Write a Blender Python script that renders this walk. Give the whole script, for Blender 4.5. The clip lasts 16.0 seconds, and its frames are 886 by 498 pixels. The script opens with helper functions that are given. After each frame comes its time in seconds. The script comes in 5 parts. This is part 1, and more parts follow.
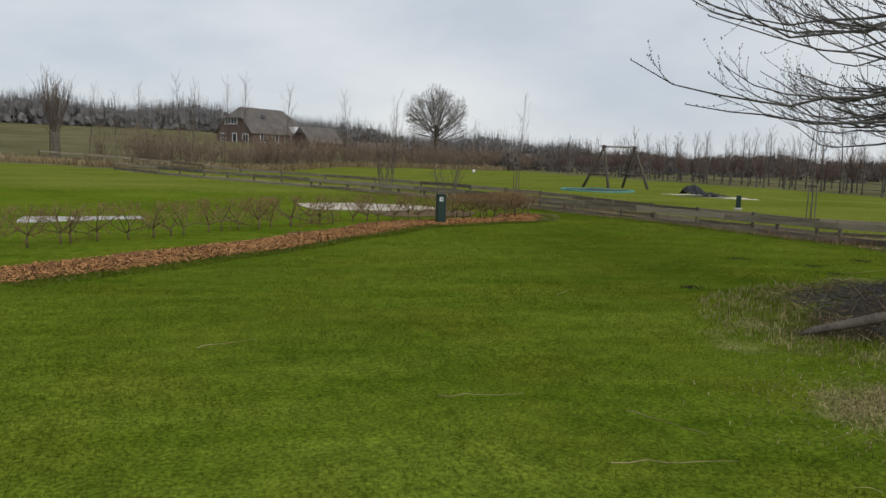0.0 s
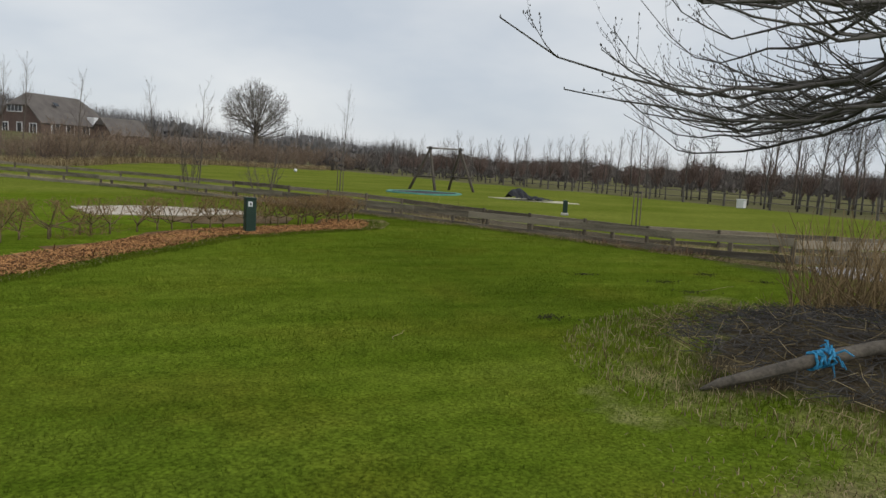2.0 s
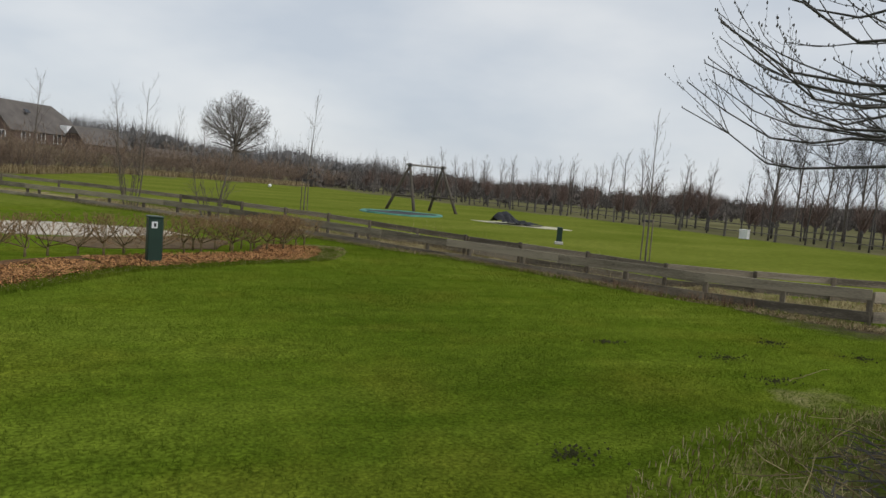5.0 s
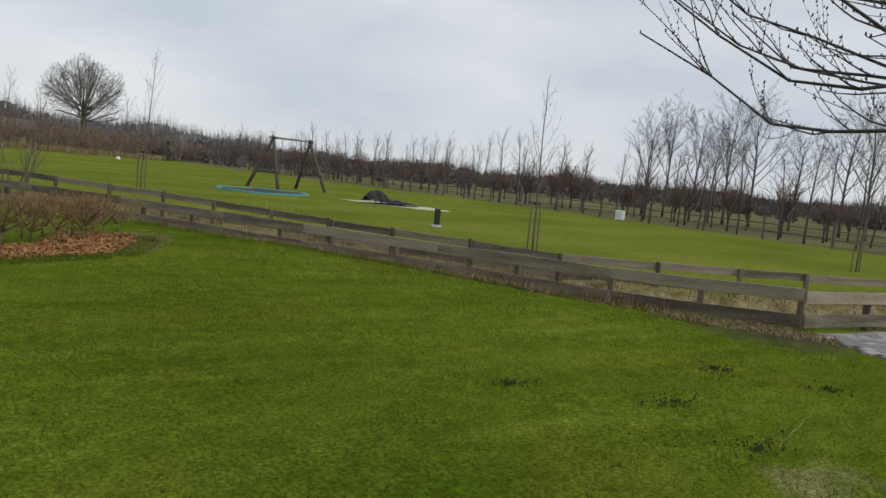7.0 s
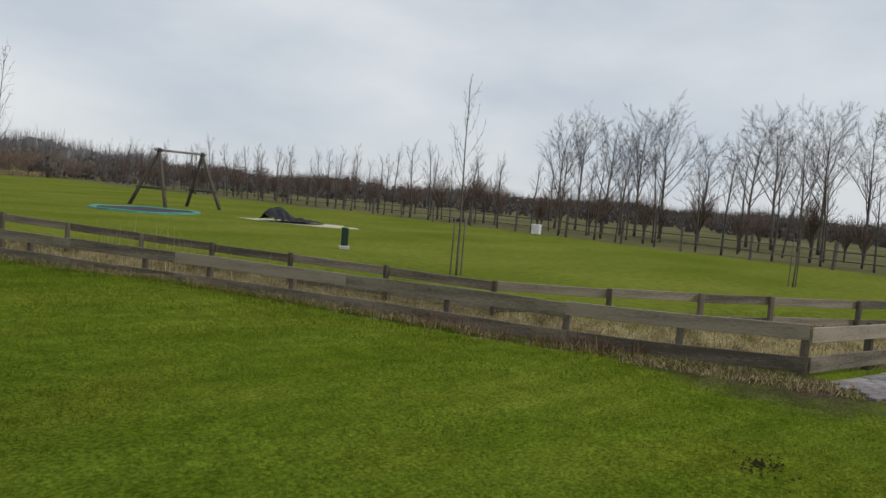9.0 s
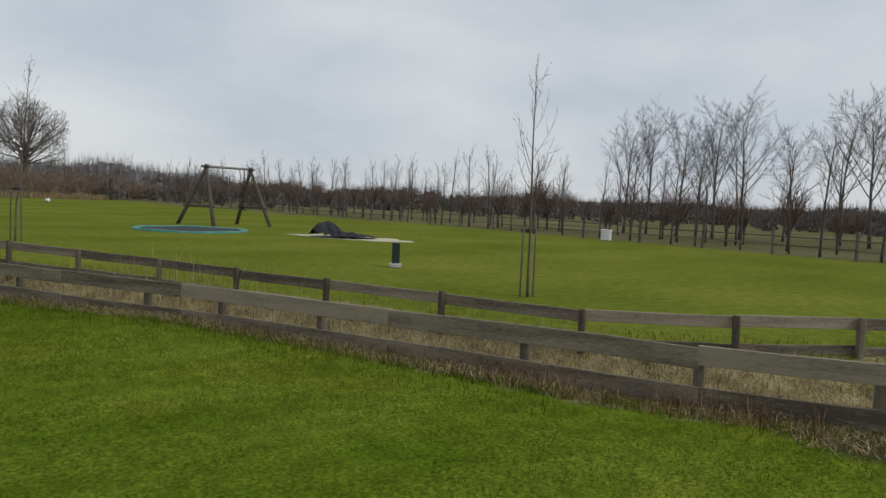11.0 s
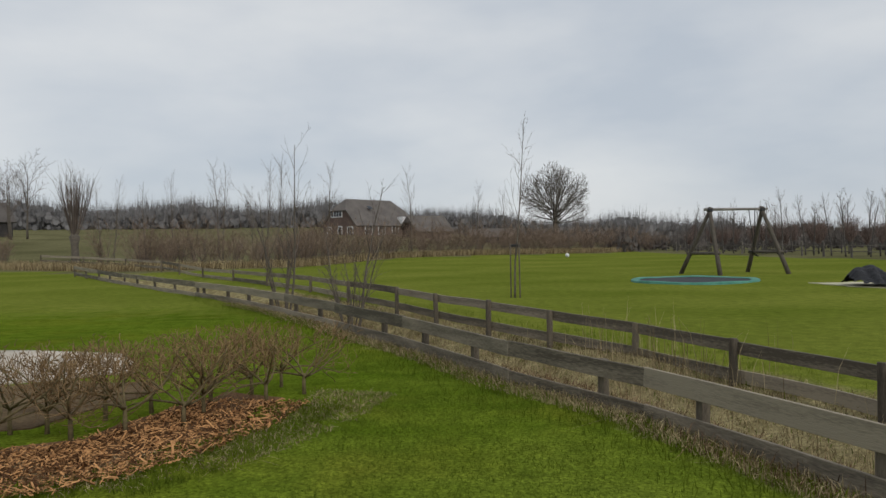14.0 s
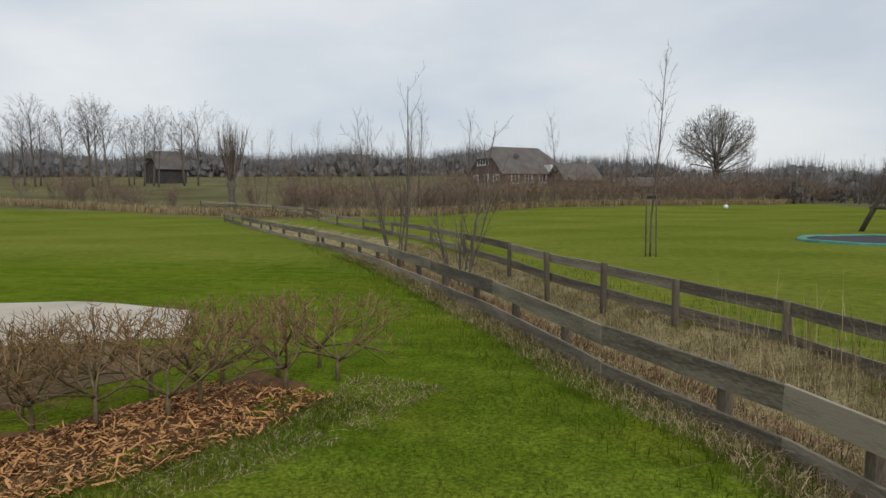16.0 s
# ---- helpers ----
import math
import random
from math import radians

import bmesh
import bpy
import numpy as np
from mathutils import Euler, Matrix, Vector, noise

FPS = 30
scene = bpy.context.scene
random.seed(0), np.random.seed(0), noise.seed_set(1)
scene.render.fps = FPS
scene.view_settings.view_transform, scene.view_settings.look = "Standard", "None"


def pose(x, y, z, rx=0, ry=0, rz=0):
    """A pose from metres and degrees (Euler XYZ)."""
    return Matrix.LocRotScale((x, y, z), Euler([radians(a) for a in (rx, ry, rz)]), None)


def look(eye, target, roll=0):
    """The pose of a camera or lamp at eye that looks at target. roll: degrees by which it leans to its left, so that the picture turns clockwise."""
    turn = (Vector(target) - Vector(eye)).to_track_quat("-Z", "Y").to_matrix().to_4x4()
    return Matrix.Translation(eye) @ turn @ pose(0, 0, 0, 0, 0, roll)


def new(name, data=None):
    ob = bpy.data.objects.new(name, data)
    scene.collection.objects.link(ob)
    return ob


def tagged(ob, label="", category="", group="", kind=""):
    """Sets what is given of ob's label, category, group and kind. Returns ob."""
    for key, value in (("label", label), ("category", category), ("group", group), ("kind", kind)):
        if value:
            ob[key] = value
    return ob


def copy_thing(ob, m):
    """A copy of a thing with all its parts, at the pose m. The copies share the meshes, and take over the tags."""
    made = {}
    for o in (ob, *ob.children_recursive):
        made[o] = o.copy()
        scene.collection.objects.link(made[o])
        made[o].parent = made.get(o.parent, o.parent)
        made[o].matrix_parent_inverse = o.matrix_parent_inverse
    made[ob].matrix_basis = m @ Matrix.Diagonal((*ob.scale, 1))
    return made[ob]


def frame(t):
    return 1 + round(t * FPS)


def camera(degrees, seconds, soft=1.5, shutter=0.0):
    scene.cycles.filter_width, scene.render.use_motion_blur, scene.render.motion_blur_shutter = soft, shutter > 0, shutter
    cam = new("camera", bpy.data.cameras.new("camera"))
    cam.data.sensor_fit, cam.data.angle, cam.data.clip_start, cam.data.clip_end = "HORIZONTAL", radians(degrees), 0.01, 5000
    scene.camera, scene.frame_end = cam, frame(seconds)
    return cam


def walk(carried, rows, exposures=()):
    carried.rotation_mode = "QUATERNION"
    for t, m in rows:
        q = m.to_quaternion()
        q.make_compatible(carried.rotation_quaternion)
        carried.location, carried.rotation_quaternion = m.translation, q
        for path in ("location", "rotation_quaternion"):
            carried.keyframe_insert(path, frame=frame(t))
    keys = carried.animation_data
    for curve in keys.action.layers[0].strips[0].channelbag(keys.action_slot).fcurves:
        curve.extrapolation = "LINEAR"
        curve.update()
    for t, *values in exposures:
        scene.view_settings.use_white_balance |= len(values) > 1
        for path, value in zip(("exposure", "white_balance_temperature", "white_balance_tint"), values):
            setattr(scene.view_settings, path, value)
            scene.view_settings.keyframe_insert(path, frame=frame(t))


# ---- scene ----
cam = camera(64.4, 16.0)
PATH = [
    (0, (3.023, -0.674, 1.582), (3.415, 1.27, 1.322), 1.8),
    (0.5, (3.074, -0.238, 1.566), (3.609, 1.671, 1.305), 2.7),
    (1, (3.203, 0.279, 1.587), (3.876, 2.146, 1.339), 2.5),
    (1.5, (3.411, 0.771, 1.596), (4.144, 2.614, 1.34), 3.2),
    (2, (3.665, 1.294, 1.579), (4.525, 3.084, 1.34), 3.1),
    (2.5, (3.907, 1.77, 1.572), (4.771, 3.56, 1.351), 3.1),
    (3, (4.152, 2.27, 1.535), (4.995, 4.075, 1.367), 3.4),
    (3.5, (4.484, 2.722, 1.544), (5.305, 4.538, 1.371), 2.0),
    (4, (4.816, 3.218, 1.529), (5.661, 5.022, 1.348), 3.0),
    (6.5, (6.301, 5.843, 1.52), (7.339, 7.541, 1.329), 6.8),
    (7, (6.753, 6.336, 1.498), (7.955, 7.92, 1.288), 5.5),
    (7.5, (7.087, 6.806, 1.488), (8.406, 8.3, 1.313), 5.8),
    (8, (7.4, 7.249, 1.484), (8.795, 8.674, 1.327), 5.3),
    (10.5, (9.203, 9.405, 1.457), (10.558, 10.869, 1.317), 3.0),
    (11, (9.562, 9.814, 1.458), (10.833, 11.352, 1.324), 2.6),
    (11.5, (9.87, 10.292, 1.459), (10.927, 11.987, 1.381), 1.7),
    (12, (10.134, 10.591, 1.459), (10.837, 12.463, 1.389), 0.6),
    (12.5, (10.281, 10.925, 1.433), (10.856, 12.841, 1.408), 0.7),
    (13, (10.484, 11.358, 1.434), (10.911, 13.311, 1.403), -0.1),
    (13.5, (10.743, 11.711, 1.458), (10.958, 13.699, 1.433), -0.8),
    (14, (10.886, 12.326, 1.407), (10.862, 14.326, 1.39), -1.1),
    (14.5, (11.071, 12.766, 1.398), (10.853, 14.754, 1.358), -1.3),
    (15, (11.25, 13.154, 1.418), (10.907, 15.123, 1.334), -1.4),
    (15.5, (11.337, 13.552, 1.431), (10.937, 15.508, 1.312), -1.6),
    (16, (11.456, 13.932, 1.433), (11.011, 15.876, 1.276), -0.6),
]
walk(cam, [(t, look(eye, target, roll)) for t, eye, target, roll in PATH],
     [(0, 0.0), (4, 0.0), (7.5, 0.02), (10.5, -0.10), (12.5, -0.19), (14, -0.14), (16, 0.02)])

# ---- world, sun and exposure ----
world = bpy.data.worlds.new("overcast_sky")
scene.world = world
world.use_nodes = True
wn, wl = world.node_tree.nodes, world.node_tree.links
wn.clear()
w_out = wn.new("ShaderNodeOutputWorld")
w_bg = wn.new("ShaderNodeBackground")
w_sky = wn.new("ShaderNodeTexSky")
w_sky.sky_type = "NISHITA"
w_sky.sun_disc = False
w_sky.sun_elevation = radians(38)
w_sky.sun_rotation = radians(150)
w_dim = wn.new("ShaderNodeVectorMath")
w_dim.operation = "SCALE"
w_dim.inputs["Scale"].default_value = 0.10
w_tc = wn.new("ShaderNodeTexCoord")
w_map = wn.new("ShaderNodeMapping")
w_map.inputs["Scale"].default_value = (1.0, 1.0, 2.6)
w_map.inputs["Location"].default_value = (0.35, 0.1, 0.0)
w_noise = wn.new("ShaderNodeTexNoise")
w_noise.inputs["Scale"].default_value = 2.2
w_noise.inputs["Detail"].default_value = 5.0
w_noise.inputs["Roughness"].default_value = 0.5
w_ramp = wn.new("ShaderNodeValToRGB")
w_ramp.color_ramp.elements[0].position = 0.36
w_ramp.color_ramp.elements[0].color = (0.565, 0.62, 0.69, 1)
w_ramp.color_ramp.elements[1].position = 0.68
w_ramp.color_ramp.elements[1].color = (0.80, 0.82, 0.835, 1)
w_mix = wn.new("ShaderNodeMix")
w_mix.data_type = "RGBA"
w_mix.inputs["Factor"].default_value = 0.90
wl.new(w_sky.outputs["Color"], w_dim.inputs[0])
wl.new(w_tc.outputs["Generated"], w_map.inputs["Vector"])
wl.new(w_map.outputs["Vector"], w_noise.inputs["Vector"])
wl.new(w_noise.outputs["Fac"], w_ramp.inputs["Fac"])
wl.new(w_dim.outputs["Vector"], w_mix.inputs["A"])
wl.new(w_ramp.outputs["Color"], w_mix.inputs["B"])
wl.new(w_mix.outputs["Result"], w_bg.inputs["Color"])
wl.new(w_bg.outputs["Background"], w_out.inputs["Surface"])
w_bg.inputs["Strength"].default_value = 1.0

sun_data = bpy.data.lights.new("sun", "SUN")
sun_data.energy = 1.5
sun_data.angle = radians(25)
sun_data.color = (1.0, 0.97, 0.93)
sun = new("sun", sun_data)
sun.matrix_basis = look((0, 0, 60), (-30, 52, 13))


# ---- materials ----
def surface(name, dark, light, scale=8.0, fine=60.0, rough=0.8, bump=0.3, stretch=(1, 1, 1), metal=0.0, island=0.0, piece=0.0, spec=0.5, coords="Object"):
    """A mottled surface: two colours mixed by a coarse and a fine noise, with relief."""
    m = bpy.data.materials.new(name)
    m.use_nodes = True
    n, l = m.node_tree.nodes, m.node_tree.links
    b = n["Principled BSDF"]
    b.inputs["Roughness"].default_value = rough
    b.inputs["Metallic"].default_value = metal
    b.inputs["Specular IOR Level"].default_value = spec
    tc = n.new("ShaderNodeTexCoord")
    mp = n.new("ShaderNodeMapping")
    mp.inputs["Scale"].default_value = stretch
    l.new(tc.outputs[coords], mp.inputs["Vector"])
    a, f = n.new("ShaderNodeTexNoise"), n.new("ShaderNodeTexNoise")
    a.inputs["Scale"].default_value, f.inputs["Scale"].default_value = scale, fine
    a.inputs["Detail"].default_value, f.inputs["Detail"].default_value = 4, 3
    for t in (a, f):
        l.new(mp.outputs["Vector"], t.inputs["Vector"])
    add = n.new("ShaderNodeMath")
    add.operation = "MULTIPLY_ADD"
    add.inputs[1].default_value = 0.45
    l.new(f.outputs["Fac"], add.inputs[0])
    half = n.new("ShaderNodeMath")
    half.operation = "MULTIPLY"
    half.inputs[1].default_value = 0.55
    l.new(a.outputs["Fac"], half.inputs[0])
    l.new(half.outputs[0], add.inputs[2])
    fac = add.outputs[0]
    if island or piece:
        src = n.new("ShaderNodeNewGeometry").outputs["Random Per Island"] if island else n.new("ShaderNodeObjectInfo").outputs["Random"]
        k = n.new("ShaderNodeMath")
        k.operation = "MULTIPLY_ADD"
        k.inputs[1].default_value = island or piece
        l.new(src, k.inputs[0])
        l.new(fac, k.inputs[2])
        off = n.new("ShaderNodeMath")
        off.operation = "SUBTRACT"
        off.inputs[1].default_value = (island or piece) * 0.5
        l.new(k.outputs[0], off.inputs[0])
        fac = off.outputs[0]
    r = n.new("ShaderNodeValToRGB")
    r.color_ramp.elements[0].position, r.color_ramp.elements[1].position = 0.32, 0.68
    r.color_ramp.elements[0].color, r.color_ramp.elements[1].color = (*dark, 1), (*light, 1)
    l.new(fac, r.inputs["Fac"])
    l.new(r.outputs["Color"], b.inputs["Base Color"])
    if bump:
        bp = n.new("ShaderNodeBump")
        bp.inputs["Strength"].default_value = bump
        bp.inputs["Distance"].default_value = 0.01
        l.new(f.outputs["Fac"], bp.inputs["Height"])
        l.new(bp.outputs["Normal"], b.inputs["Normal"])
    return m


def ground_surface():
    """Mown grass, with straw along the ditch and bare earth where the masks say so."""
    m = bpy.data.materials.new("grass_ground")
    m.use_nodes = True
    n, l = m.node_tree.nodes, m.node_tree.links
    b = n["Principled BSDF"]
    b.inputs["Roughness"].default_value = 0.9
    b.inputs["Specular IOR Level"].default_value = 0.0
    tc = n.new("ShaderNodeTexCoord")

    def tex(scale, detail=4, stretch=None):
        t = n.new("ShaderNodeTexNoise")
        t.inputs["Scale"].default_value, t.inputs["Detail"].default_value = scale, detail
        src = tc.outputs["Object"]
        if stretch:
            mp = n.new("ShaderNodeMapping")
            mp.inputs["Scale"].default_value = stretch
            mp.inputs["Rotation"].default_value = (0, 0, radians(35))
            l.new(src, mp.inputs["Vector"])
            src = mp.outputs["Vector"]
        l.new(src, t.inputs["Vector"])
        return t.outputs["Fac"]

    def ramp(fac, stops):
        r = n.new("ShaderNodeValToRGB")
        while len(r.color_ramp.elements) < len(stops):
            r.color_ramp.elements.new(0.5)
        for e, (p, c) in zip(r.color_ramp.elements, stops):
            e.position, e.color = p, (*c, 1)
        l.new(fac, r.inputs["Fac"])
        return r.outputs["Color"]

    def mix(fac, a, c, mode="MIX"):
        x = n.new("ShaderNodeMix")
        x.data_type, x.blend_type = "RGBA", mode
        if isinstance(fac, float):
            x.inputs["Factor"].default_value = fac
        else:
            l.new(fac, x.inputs["Factor"])
        l.new(a, x.inputs["A"])
        l.new(c, x.inputs["B"])
        return x.outputs["Result"]

    broad = ramp(tex(0.28, 5), [(0.30, GRASS_DARK), (0.52, GRASS_MID), (0.72, GRASS_LIGHT)])
    streak = ramp(tex(1.0, 4, (0.5, 2.6, 1)), [(0.3, GRASS_DARK), (0.7, GRASS_LIGHT)])
    fine = ramp(tex(38.0, 3), [(0.3, (0.55, 0.55, 0.5)), (0.7, (1.35, 1.35, 1.2))])
    mid = ramp(tex(5.0, 4), [(0.3, (0.80, 0.82, 0.80)), (0.7, (1.20, 1.18, 1.12))])
    col = mix(0.45, broad, streak)
    thatch = n.new("ShaderNodeMapRange")
    thatch.inputs["From Min"].default_value, thatch.inputs["From Max"].default_value, thatch.inputs["To Max"].default_value = 0.50, 0.78, 0.42
    l.new(tex(0.75, 6), thatch.inputs["Value"])
    dry = n.new("ShaderNodeRGB")
    dry.outputs[0].default_value = (0.17, 0.145, 0.022, 1)
    col = mix(thatch.outputs["Result"], col, dry.outputs[0])
    col = mix(1.0, col, mid, "MULTIPLY")
    col = mix(1.0, col, fine, "MULTIPLY")
    straw = mix(1.0, ramp(tex(3.0, 5), [(0.3, (0.15, 0.12, 0.065)), (0.7, (0.36, 0.31, 0.18))]), fine, "MULTIPLY")
    earth = mix(1.0, ramp(tex(4.0, 5), [(0.3, (0.035, 0.027, 0.02)), (0.7, (0.11, 0.09, 0.065))]), fine, "MULTIPLY")
    meadow = mix(1.0, ramp(tex(0.12, 5), [(0.3, (0.095, 0.092, 0.046)), (0.7, (0.168, 0.155, 0.084))]), mid, "MULTIPLY")
    edge = tex(2.3, 5)

    def mask(name):
        a = n.new("ShaderNodeAttribute")
        a.attribute_name = name
        s = n.new("ShaderNodeMath")
        s.operation = "MULTIPLY_ADD"
        s.inputs[1].default_value = 0.9
        l.new(edge, s.inputs[0])
        l.new(a.outputs["Fac"], s.inputs[2])
        r = n.new("ShaderNodeMapRange")
        r.inputs["From Min"].default_value, r.inputs["From Max"].default_value = 0.75, 1.15
        l.new(s.outputs[0], r.inputs["Value"])
        return r.outputs["Result"]

    pale = mix(1.0, ramp(tex(0.22, 6, (0.8, 1.2, 1)), [(0.25, (0.104, 0.136, 0.019)), (0.75, (0.180, 0.198, 0.040))]), mid, "MULTIPLY")
    col = mix(mask("field"), col, mix(0.6, pale, mix(1.0, pale, fine, "MULTIPLY")))
    col = mix(mask("meadow"), col, meadow)
    col = mix(mask("straw"), col, straw)
    col = mix(mask("earth"), col, earth)
    l.new(col, b.inputs["Base Color"])
    bp = n.new("ShaderNodeBump")
    bp.inputs["Strength"].default_value = 0.6
    bp.inputs["Distance"].default_value = 0.03
    l.new(tex(30.0, 4), bp.inputs["Height"])
    l.new(bp.outputs["Normal"], b.inputs["Normal"])
    return m


GRASS_DARK = (0.064, 0.104, 0.009)
GRASS_MID = (0.100, 0.148, 0.013)
GRASS_LIGHT = (0.156, 0.198, 0.028)
M_GROUND = ground_surface()
M_BLADE = surface("grass_blade", (0.056, 0.092, 0.008), (0.158, 0.196, 0.021), 0.5, 2.2, 0.8, 0.0, island=0.16, spec=0.0)
bn = M_BLADE.node_tree
up = bn.nodes.new("ShaderNodeVectorMath")
up.operation = "MULTIPLY_ADD"
up.inputs[1].default_value, up.inputs[2].default_value = (0.35, 0.35, 0.35), (0, 0, 0.8)
bn.links.new(bn.nodes.new("ShaderNodeNewGeometry").outputs["Normal"], up.inputs[0])
bn.links.new(up.outputs["Vector"], bn.nodes["Principled BSDF"].inputs["Normal"])


def see_through(m, share):
    """Thin leaves let part of the light through."""
    n, l = m.node_tree.nodes, m.node_tree.links
    b, out = n["Principled BSDF"], n["Material Output"]
    t, x = n.new("ShaderNodeBsdfTranslucent"), n.new("ShaderNodeMixShader")
    l.new(b.inputs["Base Color"].links[0].from_socket, t.inputs["Color"])
    x.inputs["Fac"].default_value = share
    l.new(b.outputs["BSDF"], x.inputs[1])
    l.new(t.outputs["BSDF"], x.inputs[2])
    l.new(x.outputs["Shader"], out.inputs["Surface"])


see_through(M_BLADE, 0.5)
M_STRAW = surface("dead_grass", (0.14, 0.100, 0.052), (0.48, 0.39, 0.225), 0.8, 6.0, 0.85, 0.0, island=0.7, spec=0.0)
see_through(M_STRAW, 0.25)
M_BRACKEN = surface("dead_bracken", (0.070, 0.040, 0.025), (0.26, 0.165, 0.10), 1.2, 6.0, 0.9, 0.0, island=0.6, spec=0.0)
M_MULCH = surface("mulch_earth", (0.075, 0.040, 0.020), (0.21, 0.115, 0.055), 3.0, 40.0, 0.95, 0.8, spec=0.1)
M_CHIP = surface("bark_chips", (0.085, 0.040, 0.017), (0.52, 0.275, 0.115), 2.0, 30.0, 0.9, 0.2, island=0.9, spec=0.1)
M_WOOD = surface("weathered_board", (0.080, 0.066, 0.046), (0.31, 0.262, 0.190), 1.6, 18.0, 0.82, 0.35, (1, 6, 6), piece=0.34)
M_POST = surface("weathered_post", (0.050, 0.040, 0.028), (0.165, 0.135, 0.095), 3.0, 22.0, 0.85, 0.5, (8, 8, 1), piece=0.3)
M_BARK = surface("bare_bark", (0.055, 0.046, 0.036), (0.16, 0.135, 0.105), 6.0, 40.0, 0.9, 0.6)
M_TWIG = surface("bare_twig", (0.065, 0.050, 0.042), (0.165, 0.130, 0.105), 1.0, 12.0, 0.85, 0.0, island=0.25)
M_TWIG_DARK = surface("dark_twig", (0.030, 0.027, 0.024), (0.095, 0.084, 0.072), 2.0, 25.0, 0.8, 0.3)
M_TWIG_RED = surface("reddish_twig", (0.130, 0.084, 0.036), (0.34, 0.240, 0.115), 1.0, 12.0, 0.85, 0.0, island=0.3)
M_HEDGE = surface("brown_hedge_twig", (0.115, 0.072, 0.034), (0.31, 0.205, 0.105), 1.0, 12.0, 0.85, 0.0, island=0.3, spec=0.1)
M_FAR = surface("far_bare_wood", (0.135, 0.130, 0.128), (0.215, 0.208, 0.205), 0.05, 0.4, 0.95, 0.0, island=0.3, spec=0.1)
M_FAR_DARK = surface("far_hedgerow_wood", (0.085, 0.075, 0.068), (0.17, 0.15, 0.135), 0.08, 0.7, 0.95, 0.0, island=0.3, spec=0.0)
M_HEDGEROW = surface("hedgerow_twig", (0.095, 0.068, 0.058), (0.22, 0.162, 0.138), 0.5, 4.0, 0.9, 0.0, island=0.4, spec=0.0)
M_THICKET = surface("brown_thicket", (0.13, 0.092, 0.066), (0.29, 0.215, 0.155), 0.5, 4.0, 0.9, 0.0, island=0.4, spec=0.1)
M_GREEN = surface("green_enamel", (0.006, 0.024, 0.016), (0.012, 0.038, 0.026), 4.0, 60.0, 0.45, 0.05)
M_BLACK = surface("black_plastic", (0.012, 0.012, 0.014), (0.03, 0.03, 0.034), 5.0, 40.0, 0.5, 0.1)
M_PLATE = surface("white_plate", (0.55, 0.56, 0.58), (0.75, 0.76, 0.78), 8.0, 40.0, 0.5, 0.0)
M_CONCRETE = surface("pale_concrete", (0.30, 0.29, 0.27), (0.48, 0.46, 0.43), 3.0, 60.0, 0.9, 0.4)
M_SLAB = surface("pale_paving", (0.34, 0.295, 0.235), (0.54, 0.475, 0.385), 1.2, 40.0, 0.9, 0.4)
M_PAVER = surface("grey_paver", (0.17, 0.155, 0.15), (0.32, 0.30, 0.285), 3.0, 60.0, 0.9, 0.4, piece=0.5)
M_SAND = surface("pale_sand", (0.36, 0.33, 0.22), (0.58, 0.54, 0.38), 1.5, 30.0, 0.95, 0.4)
M_SOIL = surface("damp_soil", (0.075, 0.050, 0.028), (0.19, 0.135, 0.075), 3.0, 30.0, 0.95, 0.8, spec=0.05)
M_TARP = surface("black_tarpaulin", (0.006, 0.006, 0.008), (0.020, 0.021, 0.025), 3.0, 14.0, 0.8, 0.8)
M_TEAL = surface("teal_pad", (0.03, 0.15, 0.108), (0.09, 0.28, 0.205), 1.5, 12.0, 0.75, 0.1)
M_ROPE = surface("blue_rope", (0.01, 0.16, 0.34), (0.05, 0.36, 0.60), 20.0, 120.0, 0.7, 0.5)
M_SWING = surface("dark_round_timber", (0.045, 0.036, 0.028), (0.13, 0.11, 0.085), 3.0, 25.0, 0.85, 0.4, (6, 6, 1))
M_SWING_PALE = surface("pale_round_timber", (0.13, 0.12, 0.105), (0.27, 0.25, 0.22), 3.0, 25.0, 0.85, 0.4)
M_BRICK = surface("dark_red_brick", (0.075, 0.05, 0.042), (0.15, 0.10, 0.082), 1.5, 14.0, 0.9, 0.2)
M_ROOF = surface("dark_roof", (0.075, 0.065, 0.058), (0.16, 0.14, 0.125), 0.6, 10.0, 0.9, 0.3)
M_WHITE = surface("white_paint", (0.62, 0.62, 0.62), (0.80, 0.80, 0.80), 3.0, 30.0, 0.5, 0.05)
M_PANE = surface("dark_pane", (0.02, 0.022, 0.026), (0.04, 0.044, 0.05), 2.0, 10.0, 0.08, 0.0)
M_RAIL = surface("dark_old_rail", (0.065, 0.058, 0.048), (0.16, 0.142, 0.118), 3.0, 22.0, 0.9, 0.3, (1, 8, 8), piece=0.3)
M_MOLE = surface("crumbled_earth", (0.030, 0.032, 0.014), (0.075, 0.076, 0.032), 4.0, 40.0, 0.95, 0.6, spec=0.05)
M_CROWN = surface("far_crown_twig", (0.11, 0.10, 0.09), (0.20, 0.185, 0.165), 0.3, 2.0, 0.95, 0.0, island=0.4, spec=0.0)
M_OLIVE = surface("olive_bark", (0.075, 0.060, 0.030), (0.21, 0.165, 0.085), 4.0, 30.0, 0.9, 0.3, spec=0.1)
M_DARKWOOD = surface("dark_tarred_board", (0.025, 0.022, 0.02), (0.06, 0.054, 0.05), 2.0, 20.0, 0.85, 0.3)


# ---- helpers of this scene ----
def world_of(ob):
    m = ob.matrix_basis.copy()
    while ob.parent:
        ob = ob.parent
        m = ob.matrix_basis @ m
    return m


